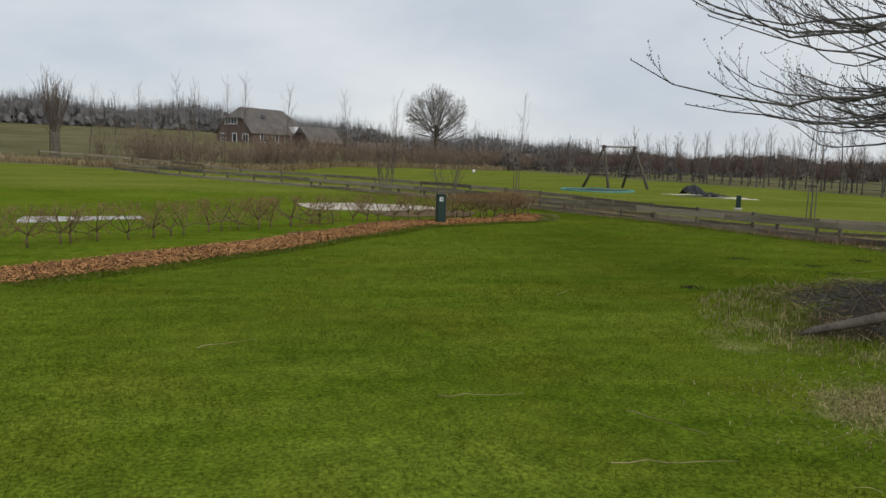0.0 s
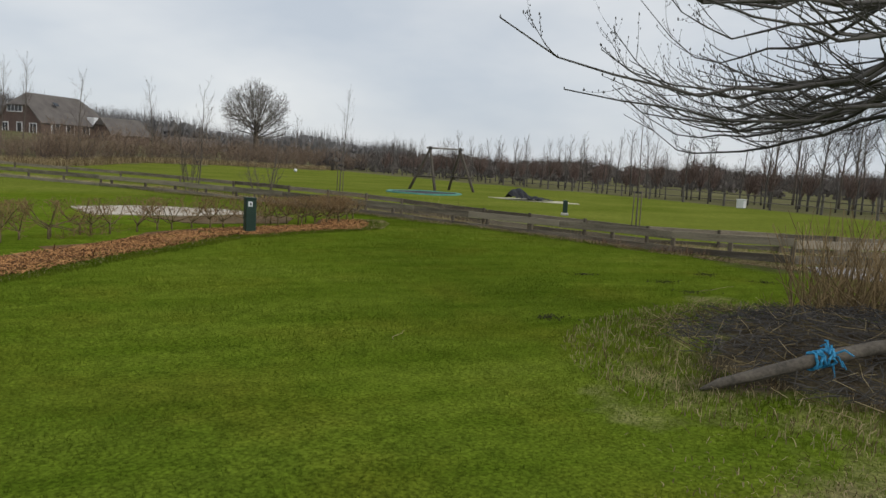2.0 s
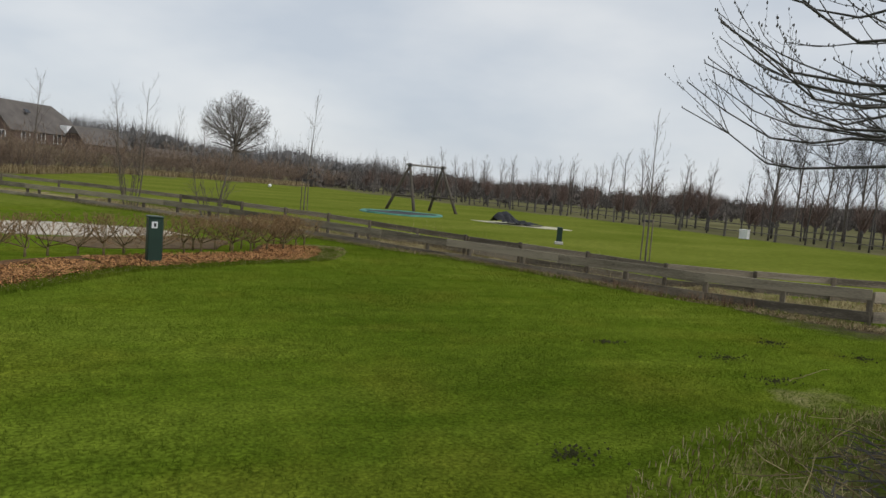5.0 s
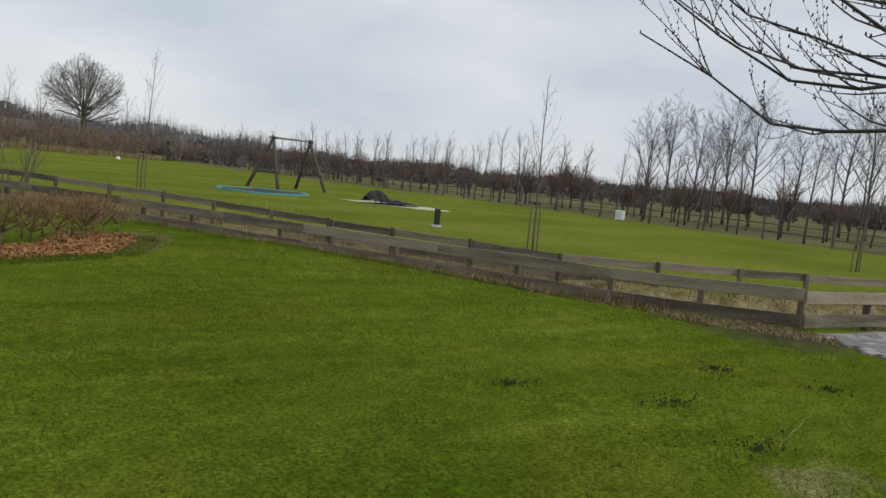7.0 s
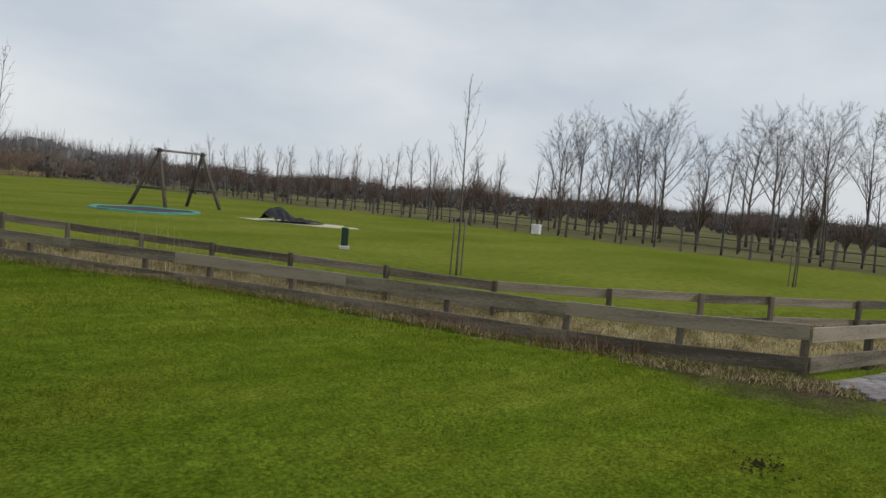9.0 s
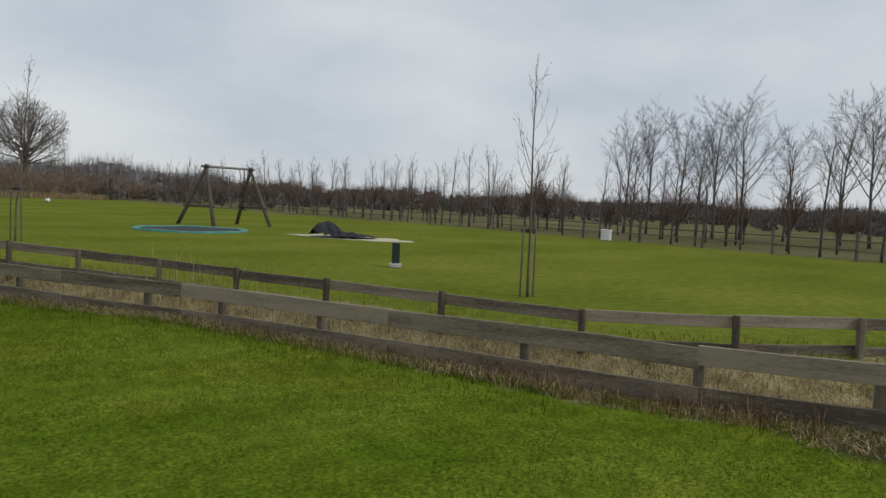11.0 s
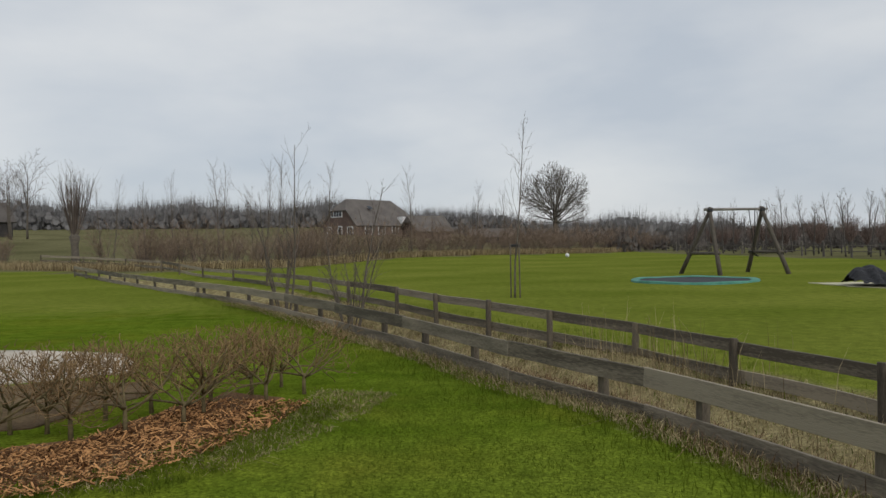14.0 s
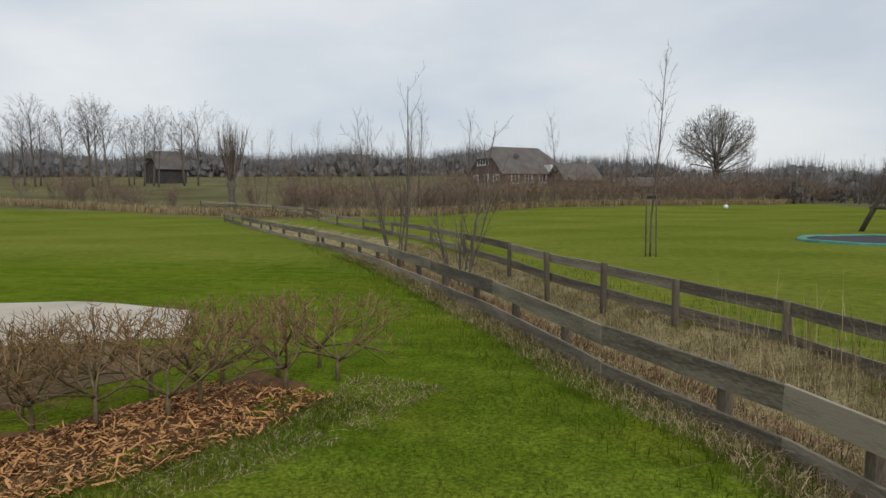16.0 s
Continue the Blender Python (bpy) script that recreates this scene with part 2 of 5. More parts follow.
def as_mesh(name, geo):
    if isinstance(geo, bmesh.types.BMesh):
        me = bpy.data.meshes.new(name)
        geo.to_mesh(me)
        geo.free()
        return me
    if isinstance(geo, tuple):
        me = bpy.data.meshes.new(name)
        me.from_pydata(geo[0], [], geo[1])
        return me
    return geo


def part(name, geo, material, parent, label="", at=None):
    """Links a bmesh, a mesh or (vertices, faces) as one part of a thing; at: its pose in the world."""
    me = as_mesh(name, geo)
    if not me.materials:
        me.materials.append(material)
    ob = new(name, me)
    ob.parent = parent
    if at is not None:
        ob.matrix_basis = world_of(parent).inverted() @ at
    return tagged(ob, label)


def thing(name, at, label, category, group="", geo=None, material=None, kind=""):
    me = None
    if geo is not None:
        me = as_mesh(name, geo)
        if not me.materials:
            me.materials.append(material)
    ob = new(name, me)
    ob.matrix_basis = at
    return tagged(ob, label, category, group, kind)


def block(bm, size, at=Matrix(), bevel=0.0):
    r = bmesh.ops.create_cube(bm, size=1.0, matrix=at @ Matrix.Diagonal((*size, 1)))
    if bevel:
        es = list({e for v in r["verts"] for e in v.link_edges})
        bmesh.ops.bevel(bm, geom=es, offset=bevel, segments=1, affect="EDGES", profile=0.5)
    return bm


def one_block(size, at=Matrix(), bevel=0.0):
    return block(bmesh.new(), size, at, bevel)


def tubes(paths, sides=4):
    """Tapered tubes along polylines; paths: (points, radii)."""
    vs, fs, base = [], [], 0
    ang = np.linspace(0, 2 * math.pi, sides, endpoint=False)
    ca, sa = np.cos(ang)[:, None], np.sin(ang)[:, None]
    for pts, rad in paths:
        p = np.asarray(pts, float)
        k = len(p)
        t = np.gradient(p, axis=0)
        t /= np.linalg.norm(t, axis=1)[:, None] + 1e-9
        ref = np.array((0.0, 0.0, 1.0)) if abs(t[0][2]) < 0.9 else np.array((1.0, 0.0, 0.0))
        u = np.cross(t, ref)
        u /= np.linalg.norm(u, axis=1)[:, None] + 1e-9
        w = np.cross(t, u)
        for i in range(k):
            vs.append(p[i] + rad[i] * (ca * u[i] + sa * w[i]))
        for i in range(k - 1):
            a, b = base + i * sides, base + (i + 1) * sides
            for j in range(sides):
                j2 = (j + 1) % sides
                fs.append((a + j, a + j2, b + j2, b + j))
        if sides > 4:
            fs.append(tuple(base + j for j in range(sides))[::-1])
            fs.append(tuple(base + (k - 1) * sides + j for j in range(sides)))
        base += k * sides
    me = bpy.data.meshes.new("tubes")
    me.from_pydata(np.concatenate(vs).tolist(), [], fs)
    return me


def smooth(me):
    me.polygons.foreach_set("use_smooth", [True] * len(me.polygons))
    return me


def unit(v):
    return v / (np.linalg.norm(v) + 1e-9)


def grow(rng, store, p, d, length, radius, level, spec):
    """One limb and its side limbs, each a tapered polyline in store[level]."""
    n = spec["steps"][level]
    pts, rad = [np.array(p, float)], [radius]
    d = unit(np.array(d, float))
    lift, wander, tip = spec["lift"][level], spec["wander"][level], spec.get("tip", 0.3)
    for i in range(n):
        d = unit(d + rng.normal(0, wander, 3) + np.array((0, 0, lift)))
        pts.append(pts[-1] + d * length / n)
        rad.append(radius * (1 - (1 - tip) * (i + 1) / n))
    store[min(level, len(store) - 1)].append((pts, rad))
    if level + 1 >= len(spec["count"]) + 1:
        return
    kids = spec["count"][level]
    lo = spec["from"][level]
    turn = rng.uniform(0, 6.28)
    for k in range(kids):
        f = lo + (1 - lo) * (k + rng.uniform(0.1, 0.9)) / kids
        i = min(int(f * n), n - 1)
        q = pts[i] + (pts[i + 1] - pts[i]) * (f * n - i)
        t = unit(pts[i + 1] - pts[i])
        side = unit(np.cross(t, (0.3, 0.2, 1.0) if abs(t[2]) < 0.9 else (1.0, 0.1, 0)))
        up = np.cross(side, t)
        turn += 2.4 + rng.normal(0, 0.4)
        a = radians(spec["angle"][level] + rng.normal(0, 8))
        nd = t * math.cos(a) + (side * math.cos(turn) + up * math.sin(turn)) * math.sin(a)
        shape = spec.get("shape", 0.5)
        ln = length * spec["ratio"][level] * (1 - shape * (f - lo) / (1 - lo + 1e-6)) * rng.uniform(0.75, 1.2)
        grow(rng, store, q, nd, ln, max(rad[i] * spec["thin"], spec["min"]), level + 1, spec)


def bare_tree(name, seed, height, radius, spec, label, category="tree", group="", stem=M_BARK, twig=M_TWIG, at=Matrix()):
    """A leafless tree of trunk and crown."""
    rng = np.random.default_rng(seed)
    store = [[], []]
    grow(rng, store, (0, 0, -0.1), (rng.normal(0, 0.03), rng.normal(0, 0.03), 1), height * spec.get("trunk", 1.0), radius, 0, spec)
    tree = thing(name, at, label, category, group)
    part("trunk", smooth(tubes(store[0], 7)), stem, tree)
    part("crown", tubes(store[1], spec.get("sides", 3)), twig, tree)
    return tree


def scaled(x, y, z, turn, s):
    return pose(x, y, z, 0, 0, turn) @ Matrix.Scale(s, 4)


def place_copy(ob, x, y, z, turn, s):
    c = copy_thing(ob, pose(x, y, z, 0, 0, turn))
    c.scale = (s, s, s)
    return c


def sstep(a, b, x):
    t = np.clip((np.asarray(x, float) - a) / (b - a), 0, 1)
    return t * t * (3 - 2 * t)


def away(x, y, line):
    """Distance of points from a polyline."""
    best = np.full(np.shape(x), 1e9)
    for (ax, ay), (bx, by) in zip(line[:-1], line[1:]):
        dx, dy = bx - ax, by - ay
        t = np.clip(((x - ax) * dx + (y - ay) * dy) / (dx * dx + dy * dy), 0, 1)
        best = np.minimum(best, np.hypot(x - ax - t * dx, y - ay - t * dy))
    return best


def inside(x, y, poly):
    ok = np.zeros(np.shape(x), bool)
    for (ax, ay), (bx, by) in zip(poly, poly[1:] + poly[:1]):
        cross = ((ay > y) != (by > y)) & (x < (bx - ax) * (y - ay) / (by - ay + 1e-12) + ax)
        ok ^= cross
    return ok


# ---- the plan ----
FRONT = [(23.5, 9.2, 0.50), (20.9, 9.62, 0.50), (18.2, 10.05, 0.50), (15.55, 10.5, 0.51), (14.6, 12.7, 0.425), (13.55, 15.4, 0.40), (12.5, 18.1, 0.365), (11.5, 19.55, 0.40),
         (10.25, 22.1, 0.41), (8.9, 24.5, 0.41), (7.4, 27.1, 0.41), (5.6, 29.9, 0.41), (3.4, 32.9, 0.41), (0.6, 36.6, 0.41), (-2.4, 40.6, 0.42), (-5.6, 45.0, 0.45), (-9.2, 49.6, 0.55)]
REAR = [(24.6, 10.0, 0.38), (22.6, 10.7, 0.38), (20.8, 11.45, 0.38), (19.2, 12.2, 0.38), (18.05, 12.8, 0.37), (16.9, 13.6, 0.36), (15.75, 14.8, 0.33), (15.1, 16.5, 0.33), (14.45, 18.2, 0.32), (13.85, 19.8, 0.32),
        (13.2, 21.4, 0.33), (12.28, 22.5, 0.40), (11.45, 23.65, 0.45), (10.6, 25.1, 0.48), (9.7, 27.2, 0.47), (8.2, 30.4, 0.46), (6.5, 34.0, 0.45), (4.2, 37.6, 0.45), (1.8, 41.4, 0.45), (-0.8, 45.2, 0.45), (-3.6, 49.6, 0.55), (-6.4, 54.0, 0.65), (-9.6, 56.3, 0.8), (-13.4, 58.4, 0.95), (-17.4, 60.4, 1.1)]
DITCH = [(26, 9.0), (20.5, 10.5), (17.0, 11.9), (15.3, 13.5), (14.5, 16.0), (13.5, 18.6), (12.45, 20.6), (11.2, 22.6), (9.8, 25.5), (7.6, 29.2), (4.8, 33.8), (0.8, 39.2), (-4.4, 46.6), (-8, 51.5)]
MULCH_EDGE = [(-6.0, 2.6), (-3.2, 5.0), (-0.3, 7.95), (2.6, 11.05), (5.7, 15.15), (7.0, 15.85), (8.0, 16.25), (8.65, 16.5), (9.05, 17.1), (9.35, 17.8), (9.45, 18.5)]
HEDGE = [(-5.4, 7.2), (-3.0, 9.4), (-0.6, 11.6), (0.9, 12.9), (2.8, 14.8), (4.8, 16.3), (6.4, 16.85), (7.95, 17.4), (8.9, 18.15), (9.5, 19.0)]
PILE = (10.1, 5.2)


def height(x, y):
    x, y = np.asarray(x, float), np.asarray(y, float)
    dm = away(x, y, DITCH)
    h = -0.36 * np.exp(-(dm / 0.72) ** 2) - 0.07 * np.exp(-(dm / 1.5) ** 2)
    dx, dy = x - 11, y - 14
    d, az = np.hypot(dx, dy), np.degrees(np.arctan2(dx, dy))
    west = sstep(14, -12, az) * sstep(-150, -110, az)
    h = h + west * (3.2 * sstep(42, 120, d) + 8.0 * sstep(170, 380, d))
    dp = np.hypot((x - PILE[0]) / 1.25, y - PILE[1])
    h = h + 0.30 * np.exp(-(dp / 1.25) ** 2)
    h = h + 0.012 * np.sin(x * 1.7 + 0.6 * y) * np.sin(y * 1.3 - 0.4 * x) * sstep(60, 20, d)
    return h


def hz(x, y):
    return float(height(x, y))


def axis(lo, hi, fine_lo, fine_hi, step):
    a = list(np.arange(fine_lo, fine_hi + 1e-6, step))
    s, v = step, fine_hi
    while v < hi:
        s *= 1.16
        v += s
        a.append(v)
    s, v, b = step, fine_lo, []
    while v > lo:
        s *= 1.16
        v -= s
        b.append(v)
    return np.array(b[::-1] + a)


# ---- ground: one sheet to the horizon ----
gx, gy = axis(-1500, 1500, -4, 24, 0.28), axis(-900, 1800, -3, 38, 0.28)
X, Y = np.meshgrid(gx, gy)
Z = height(X, Y)
nx, ny = len(gx), len(gy)
gm = bpy.data.meshes.new("ground")
idx = np.arange(nx * ny).reshape(ny, nx)
quads = np.stack([idx[:-1, :-1], idx[:-1, 1:], idx[1:, 1:], idx[1:, :-1]], -1).reshape(-1, 4)
gm.from_pydata(np.stack([X, Y, Z], -1).reshape(-1, 3).tolist(), [], quads.tolist())
smooth(gm)
gd = away(X, Y, DITCH)
fieldward = X > np.interp(Y, [p[1] for p in DITCH], [p[0] for p in DITCH])
verge = np.where(fieldward, gd * 1.2, gd)
FIELD = [(-9, 53), (1, 57), (5, 69), (18, 80), (31, 92), (33, 60), (36.3, 45), (36.8, 20), (37.5, -40), (-60, -40), (-60, 62), (-24, 59.5)]
lawnish = inside(X, Y, FIELD)
d_mulch = away(X, Y, MULCH_EDGE)
pile_a = np.arctan2(Y - PILE[1], X - PILE[0])
pile_d = np.hypot((X - PILE[0]) / 1.25, Y - PILE[1]) * (1 + 0.16 * np.sin(3 * pile_a + 0.7) + 0.09 * np.sin(7 * pile_a + 2.0) + 0.05 * np.sin(13 * pile_a))
masks = {
    "straw": np.clip(0.88 - 0.34 * sstep(0.7, 1.5, verge) - 0.6 * sstep(1.35, 1.95, verge), 0, 1) + 0.40 * sstep(3.0, 1.9, pile_d) * sstep(0.9, 1.6, pile_d) + 0.62 * sstep(1.0, 0.2, np.hypot(X - 6.9, (Y - 3.0) * 0.8)),
    "earth": 0.85 * sstep(2.0, 1.2, pile_d) + 0.62 * sstep(1.5, 0.4, np.hypot(X - 14.9, (Y - 10.7) * 0.7)),
    "meadow": 1.0 * (~lawnish),
    "field": np.maximum(sstep(0.6, 1.6, gd) * fieldward, 0.8 * sstep(22, 32, Y)),
}
for key, val in masks.items():
    at_ = gm.attributes.new(key, "FLOAT", "POINT")
    at_.data.foreach_set("value", val.reshape(-1).astype(np.float32))
gm.materials.append(M_GROUND)
ground = tagged(new("ground", gm), "mown green lawn and field with straw ditch verge", "ground", "", "structure")


def patch(name, poly, lift, material, label, category, edge=0.05, thick=0.03, seed=1):
    """A thin bed laid on the ground with an uneven outline."""
    rng = np.random.default_rng(seed)
    out = []
    for (ax, ay), (bx, by) in zip(poly, poly[1:] + poly[:1]):
        k = max(2, int(math.hypot(bx - ax, by - ay) / 0.35))
        for i in range(k):
            out.append((ax + (bx - ax) * i / k + rng.normal(0, edge), ay + (by - ay) * i / k + rng.normal(0, edge)))
    bm = bmesh.new()
    top = [bm.verts.new((x, y, hz(x, y) + lift)) for x, y in out]
    low = [bm.verts.new((x, y, hz(x, y) + lift - thick - 0.02)) for x, y in out]
    bm.faces.new(top)
    for i in range(len(out)):
        j = (i + 1) % len(out)
        bm.faces.new((top[j], top[i], low[i], low[j]))
    bmesh.ops.triangulate(bm, faces=bm.faces[:])
    bmesh.ops.recalc_face_normals(bm, faces=bm.faces[:])
    return thing(name, Matrix(), label, category, "", bm, material, "structure")


patch("pavement_pitch", [(3.3, 19.2), (5.6, 19.42), (6.7, 19.9), (7.3, 20.2), (6.45, 21.7), (4.8, 22.1), (2.8, 21.6)], 0.02, M_SLAB, "pale grey gravel camping pitch", "pavement", 0.03, seed=3)
patch("pavement_pitch_far", [(-2.6, 14.9), (-0.4, 15.8), (-0.6, 16.6), (-3.0, 16.2)], 0.006, M_CONCRETE, "pale gravel camping pitch in grass", "pavement", 0.06, seed=4)
patch("pavement_strip", [(-24.5, 38.4), (-17.4, 41.4), (-17.7, 42.2), (-24.8, 39.4)], 0.03, M_SLAB, "pale gravel strip far across the lawn", "pavement", 0.1, seed=5)
patch("soil_bed", [(5.4, 17.2), (6.6, 17.45), (7.5, 17.95), (7.95, 18.8), (7.75, 19.55), (6.75, 19.8), (5.6, 19.35), (4.4, 18.95)], 0.012, M_SOIL, "bare damp soil beside the hedge", "soil", 0.08, seed=6)
patch("sand_patch", [(21.5, 33.4), (23.2, 33.2), (24.6, 31.0), (24.5, 29.3), (23.2, 29.6), (21.9, 31.2)], 0.02, M_SAND, "pale sandy patch in the field", "sand", 0.12, seed=7)
back = [(x - 0.85, y + 0.75) for x, y in MULCH_EDGE]
patch("mulch_bed", [(x - 0.15, y + 0.15) for x, y in MULCH_EDGE] + back[::-1], 0.003, M_MULCH, "bed of reddish bark mulch along the hedge", "mulch", 0.12, seed=8)


# ---- fences ----
def board_mesh(length, tall, rng):
    bm = one_block((length, 0.028, tall), Matrix(), 0.004)
    cuts = [e for e in bm.edges if abs(e.verts[0].co.x - e.verts[1].co.x) > length * 0.8]
    bmesh.ops.subdivide_edges(bm, edges=cuts, cuts=3)
    a, b, c = rng.normal(0, 0.004), rng.normal(0, 0.006), rng.normal(0, 0.004)
    for v in bm.verts:
        f = v.co.x / length
        v.co.z += a * math.sin(f * 5 + b * 100) + (b if abs(f) > 0.49 else 0) * 0.5
        v.co.y += c * math.cos(f * 6.3)
    return bm


def post_mesh(tall, thick, rng):
    bm = one_block((thick, thick, tall), pose(0, 0, tall / 2), 0.008)
    for v in bm.verts:
        if v.co.z > tall * 0.5:
            v.co.x += rng.normal(0, 0.003)
            v.co.z += v.co.y * 0.12
    return bm


def board_fence(name, nodes, side, label, seed, middle=True, rails=((0.0, 0.145), (0.275, 0.145)), post_up=0.01, thick=0.085, offset=None):
    """A two-board fence; side: on which side of the posts the boards are nailed."""
    rng = np.random.default_rng(seed)
    fence = thing(name, pose(nodes[0][0], nodes[0][1], hz(nodes[0][0], nodes[0][1])), label, "fence")
    posts = [post_mesh(1.1, thick, rng) for _ in range(3)]
    posts = [as_mesh("post", p) for p in posts]
    for i, (x, y, z) in enumerate(nodes):
        shift = 0.3 if offset and offset[0] < y < offset[1] else 0.0
        spots = [(x, y, z)]
        if i + 1 < len(nodes):
            x2, y2, z2 = nodes[i + 1]
            ang = math.degrees(math.atan2(y2 - y, x2 - x))
            if middle and math.hypot(x2 - x, y2 - y) > 2.2:
                spots.append(((x + x2) / 2, (y + y2) / 2, (z + z2) / 2))
            spots = [(a + (x2 - x) * shift, b + (y2 - y) * shift, c + (z2 - z) * shift) for a, b, c in spots]
        for px, py, pz in spots:
            m = pose(px, py, pz + post_up - 1.1 + rng.normal(0, 0.012), rng.normal(0, 1.2), rng.normal(0, 1.2), ang + rng.normal(0, 4))
            part("post", posts[rng.integers(3)], M_POST, fence, at=m)
        if i + 1 < len(nodes):
            ln = math.dist((x, y, z), (x2, y2, z2))
            off = side * (thick / 2 + 0.016)
            ox, oy = -math.sin(radians(ang)) * off, math.cos(radians(ang)) * off
            pitch = -math.degrees(math.atan2(z2 - z, ln))
            for drop, tall in rails:
                part("board", board_mesh(ln + 0.02, tall * rng.uniform(0.96, 1.04), rng), M_WOOD, fence,
                     at=pose((x + x2) / 2 + ox, (y + y2) / 2 + oy, (z + z2) / 2 - drop - tall / 2 + rng.normal(0, 0.006), rng.normal(0, 1.0), pitch, ang))
    return fence


board_fence("board_fence", FRONT, 1, "low weathered grey two-board fence along the lawn", 11, rails=((0.0, 0.16), (0.31, 0.16)), post_up=-0.02, thick=0.075, offset=(15.0, 30.0))
board_fence("board_fence", REAR, -1, "low weathered two-board fence along the field ditch", 12, middle=False, rails=((0.0, 0.135), (0.315, 0.135)), post_up=0.02, thick=0.07)

# low rail fence on the field's far side
EAST = [(36.9 + 0.25 * math.sin(y * 0.3) - 0.05 * max(0, y - 45), y) for y in np.arange(-2, 92, 3.1)]
rngE = np.random.default_rng(5)
east = thing("rail_fence", pose(EAST[0][0], EAST[0][1], 0), "grey post and rail fence before the tree row", "fence")
pm = as_mesh("post", post_mesh(1.45, 0.11, rngE))
for i, (x, y) in enumerate(EAST):
    part("post", pm, M_RAIL, east, at=pose(x, y, hz(x, y) - 0.4, rngE.normal(0, 2), rngE.normal(0, 2), rngE.uniform(0, 90)))
    if i + 1 < len(EAST):
        x2, y2 = EAST[i + 1]
        ln, ang = math.hypot(x2 - x, y2 - y), math.degrees(math.atan2(y2 - y, x2 - x))
        for z in (0.38, 0.72):
            part("rail", board_mesh(ln, 0.048, rngE), M_RAIL, east, at=pose((x + x2) / 2 - 0.06, (y + y2) / 2, hz(x, y) + z + rngE.normal(0, 0.02), 0, 0, ang))


# ---- bollards ----
def bollard(x, y, turn, tall, label, base=False, plate=True, w=0.21):
    b = thing("power_bollard", pose(x, y, hz(x, y), 0, 0, turn), label, "bollard")
    part("body", one_block((w, 0.17, tall), pose(0, 0, tall / 2), 0.012), M_GREEN, b)
    part("cap", one_block((w + 0.02, 0.19, 0.035), pose(0, 0, tall + 0.014, 0, 3, 0), 0.01), M_GREEN, b)
    part("socket_panel", one_block((0.012, 0.13, tall * 0.86), pose(w / 2 + 0.004, 0, tall * 0.52), 0.004), M_BLACK, b, "black recessed socket panel")
    if plate:
        p = part("number_plate", one_block((0.085, 0.008, 0.10), pose(-0.02, -0.089, tall - 0.10), 0.002), M_PLATE, b, "small white number plate")
        part("number_mark", one_block((0.035, 0.004, 0.055), pose(-0.015, -0.0945, tall - 0.10)), M_BLACK, p)
    if base:
        part("concrete_base", one_block((0.26, 0.24, 0.10), pose(0, 0, 0.04), 0.02), M_CONCRETE, b, "pale concrete foot")
    return b


bollard(6.25, 15.75, 8, 0.69, "dark green power bollard beside the hedge bed")
bollard(18.4, 22.1, -35, 0.50, "dark green power bollard on a concrete foot", True, False, 0.16)

# ---- swing frame ----
def pole(a, b, r, r2=None, sides=9):
    a, b = np.array(a, float), np.array(b, float)
    pts = [a + (b - a) * f for f in (0, 0.33, 0.66, 1)]
    r2 = r2 or r * 0.85
    return smooth(tubes([(pts, [r, r * 0.98, (r + r2) / 2, r2])], sides))


SWING = (21.9, 39.7)
sw = thing("swing_set", pose(*SWING, 0), "dark weathered timber swing frame standing on the field", "swing")
apex = [(-1.05, -0.17, 2.45), (1.08, 0.13, 2.45)]
feet = [[(-1.95, 0.72, -0.1), (-1.0, -1.05, -0.1)], [(0.92, 1.2, -0.1), (1.66, -0.85, -0.1)]]
part("beam", pole((apex[0][0] - 0.22, -0.2, 2.50), (apex[1][0] + 0.22, 0.16, 2.50), 0.055), M_SWING_PALE, sw, "paler round top beam")
for top, two in zip(apex, feet):
    for f in two:
        u = np.array(top) + (np.array(top) - np.array(f)) * 0.05
        part("leg", pole(f, u, 0.085, 0.07), M_SWING, sw)
    p, q = [np.array(top) * 0.36 + np.array(f) * 0.64 for f in two]
    part("crossbar", pole(p + (p - q) * 0.12, q + (q - p) * 0.12, 0.062), M_SWING, sw)
    part("bracket", one_block((0.20, 0.20, 0.16), pose(top[0], top[1], top[2] + 0.03, 0, 0, 8), 0.03), M_BLACK, sw, "dark steel bracket at the apex")
for s_ in (0.55, 0.78):
    part("hanging_chain", pole((s_, 0.08, 2.46), (0.98 + 0.1 * s_, 0.62 + 0.2 * s_, 0.80), 0.016), M_BLACK, sw, "dark hanging swing chain tied to the leg")
part("swing_seat", one_block((0.42, 0.18, 0.05), pose(1.02, 0.80, 0.76, 12, 30, 20), 0.012), M_BLACK, sw, "black swing seat")

# ---- sunken trampoline ----
tr = thing("trampoline", pose(18.85, 35.6, 0), "low round trampoline with a teal pad ring", "trampoline")
R = 2.0
bm = bmesh.new()
prof = [(R - 0.27, 0.04), (R - 0.25, 0.062), (R - 0.05, 0.075), (R, 0.055), (R + 0.02, -0.02)]
rings = [[bm.verts.new((r * math.cos(a), r * math.sin(a), z + 0.012 * math.sin(5 * a + r))) for a in np.linspace(0, 2 * math.pi, 48, endpoint=False)] for r, z in prof]
for r0, r1 in zip(rings[:-1], rings[1:]):
    for i in range(48):
        bm.faces.new((r0[i], r0[(i + 1) % 48], r1[(i + 1) % 48], r1[i]))
bmesh.ops.recalc_face_normals(bm, faces=bm.faces[:])
part("pad_ring", bm, M_TEAL, tr, "faded teal edge pad")
bm = bmesh.new()
bmesh.ops.create_circle(bm, cap_ends=True, segments=40, radius=R - 0.255, matrix=pose(0, 0, 0.038))
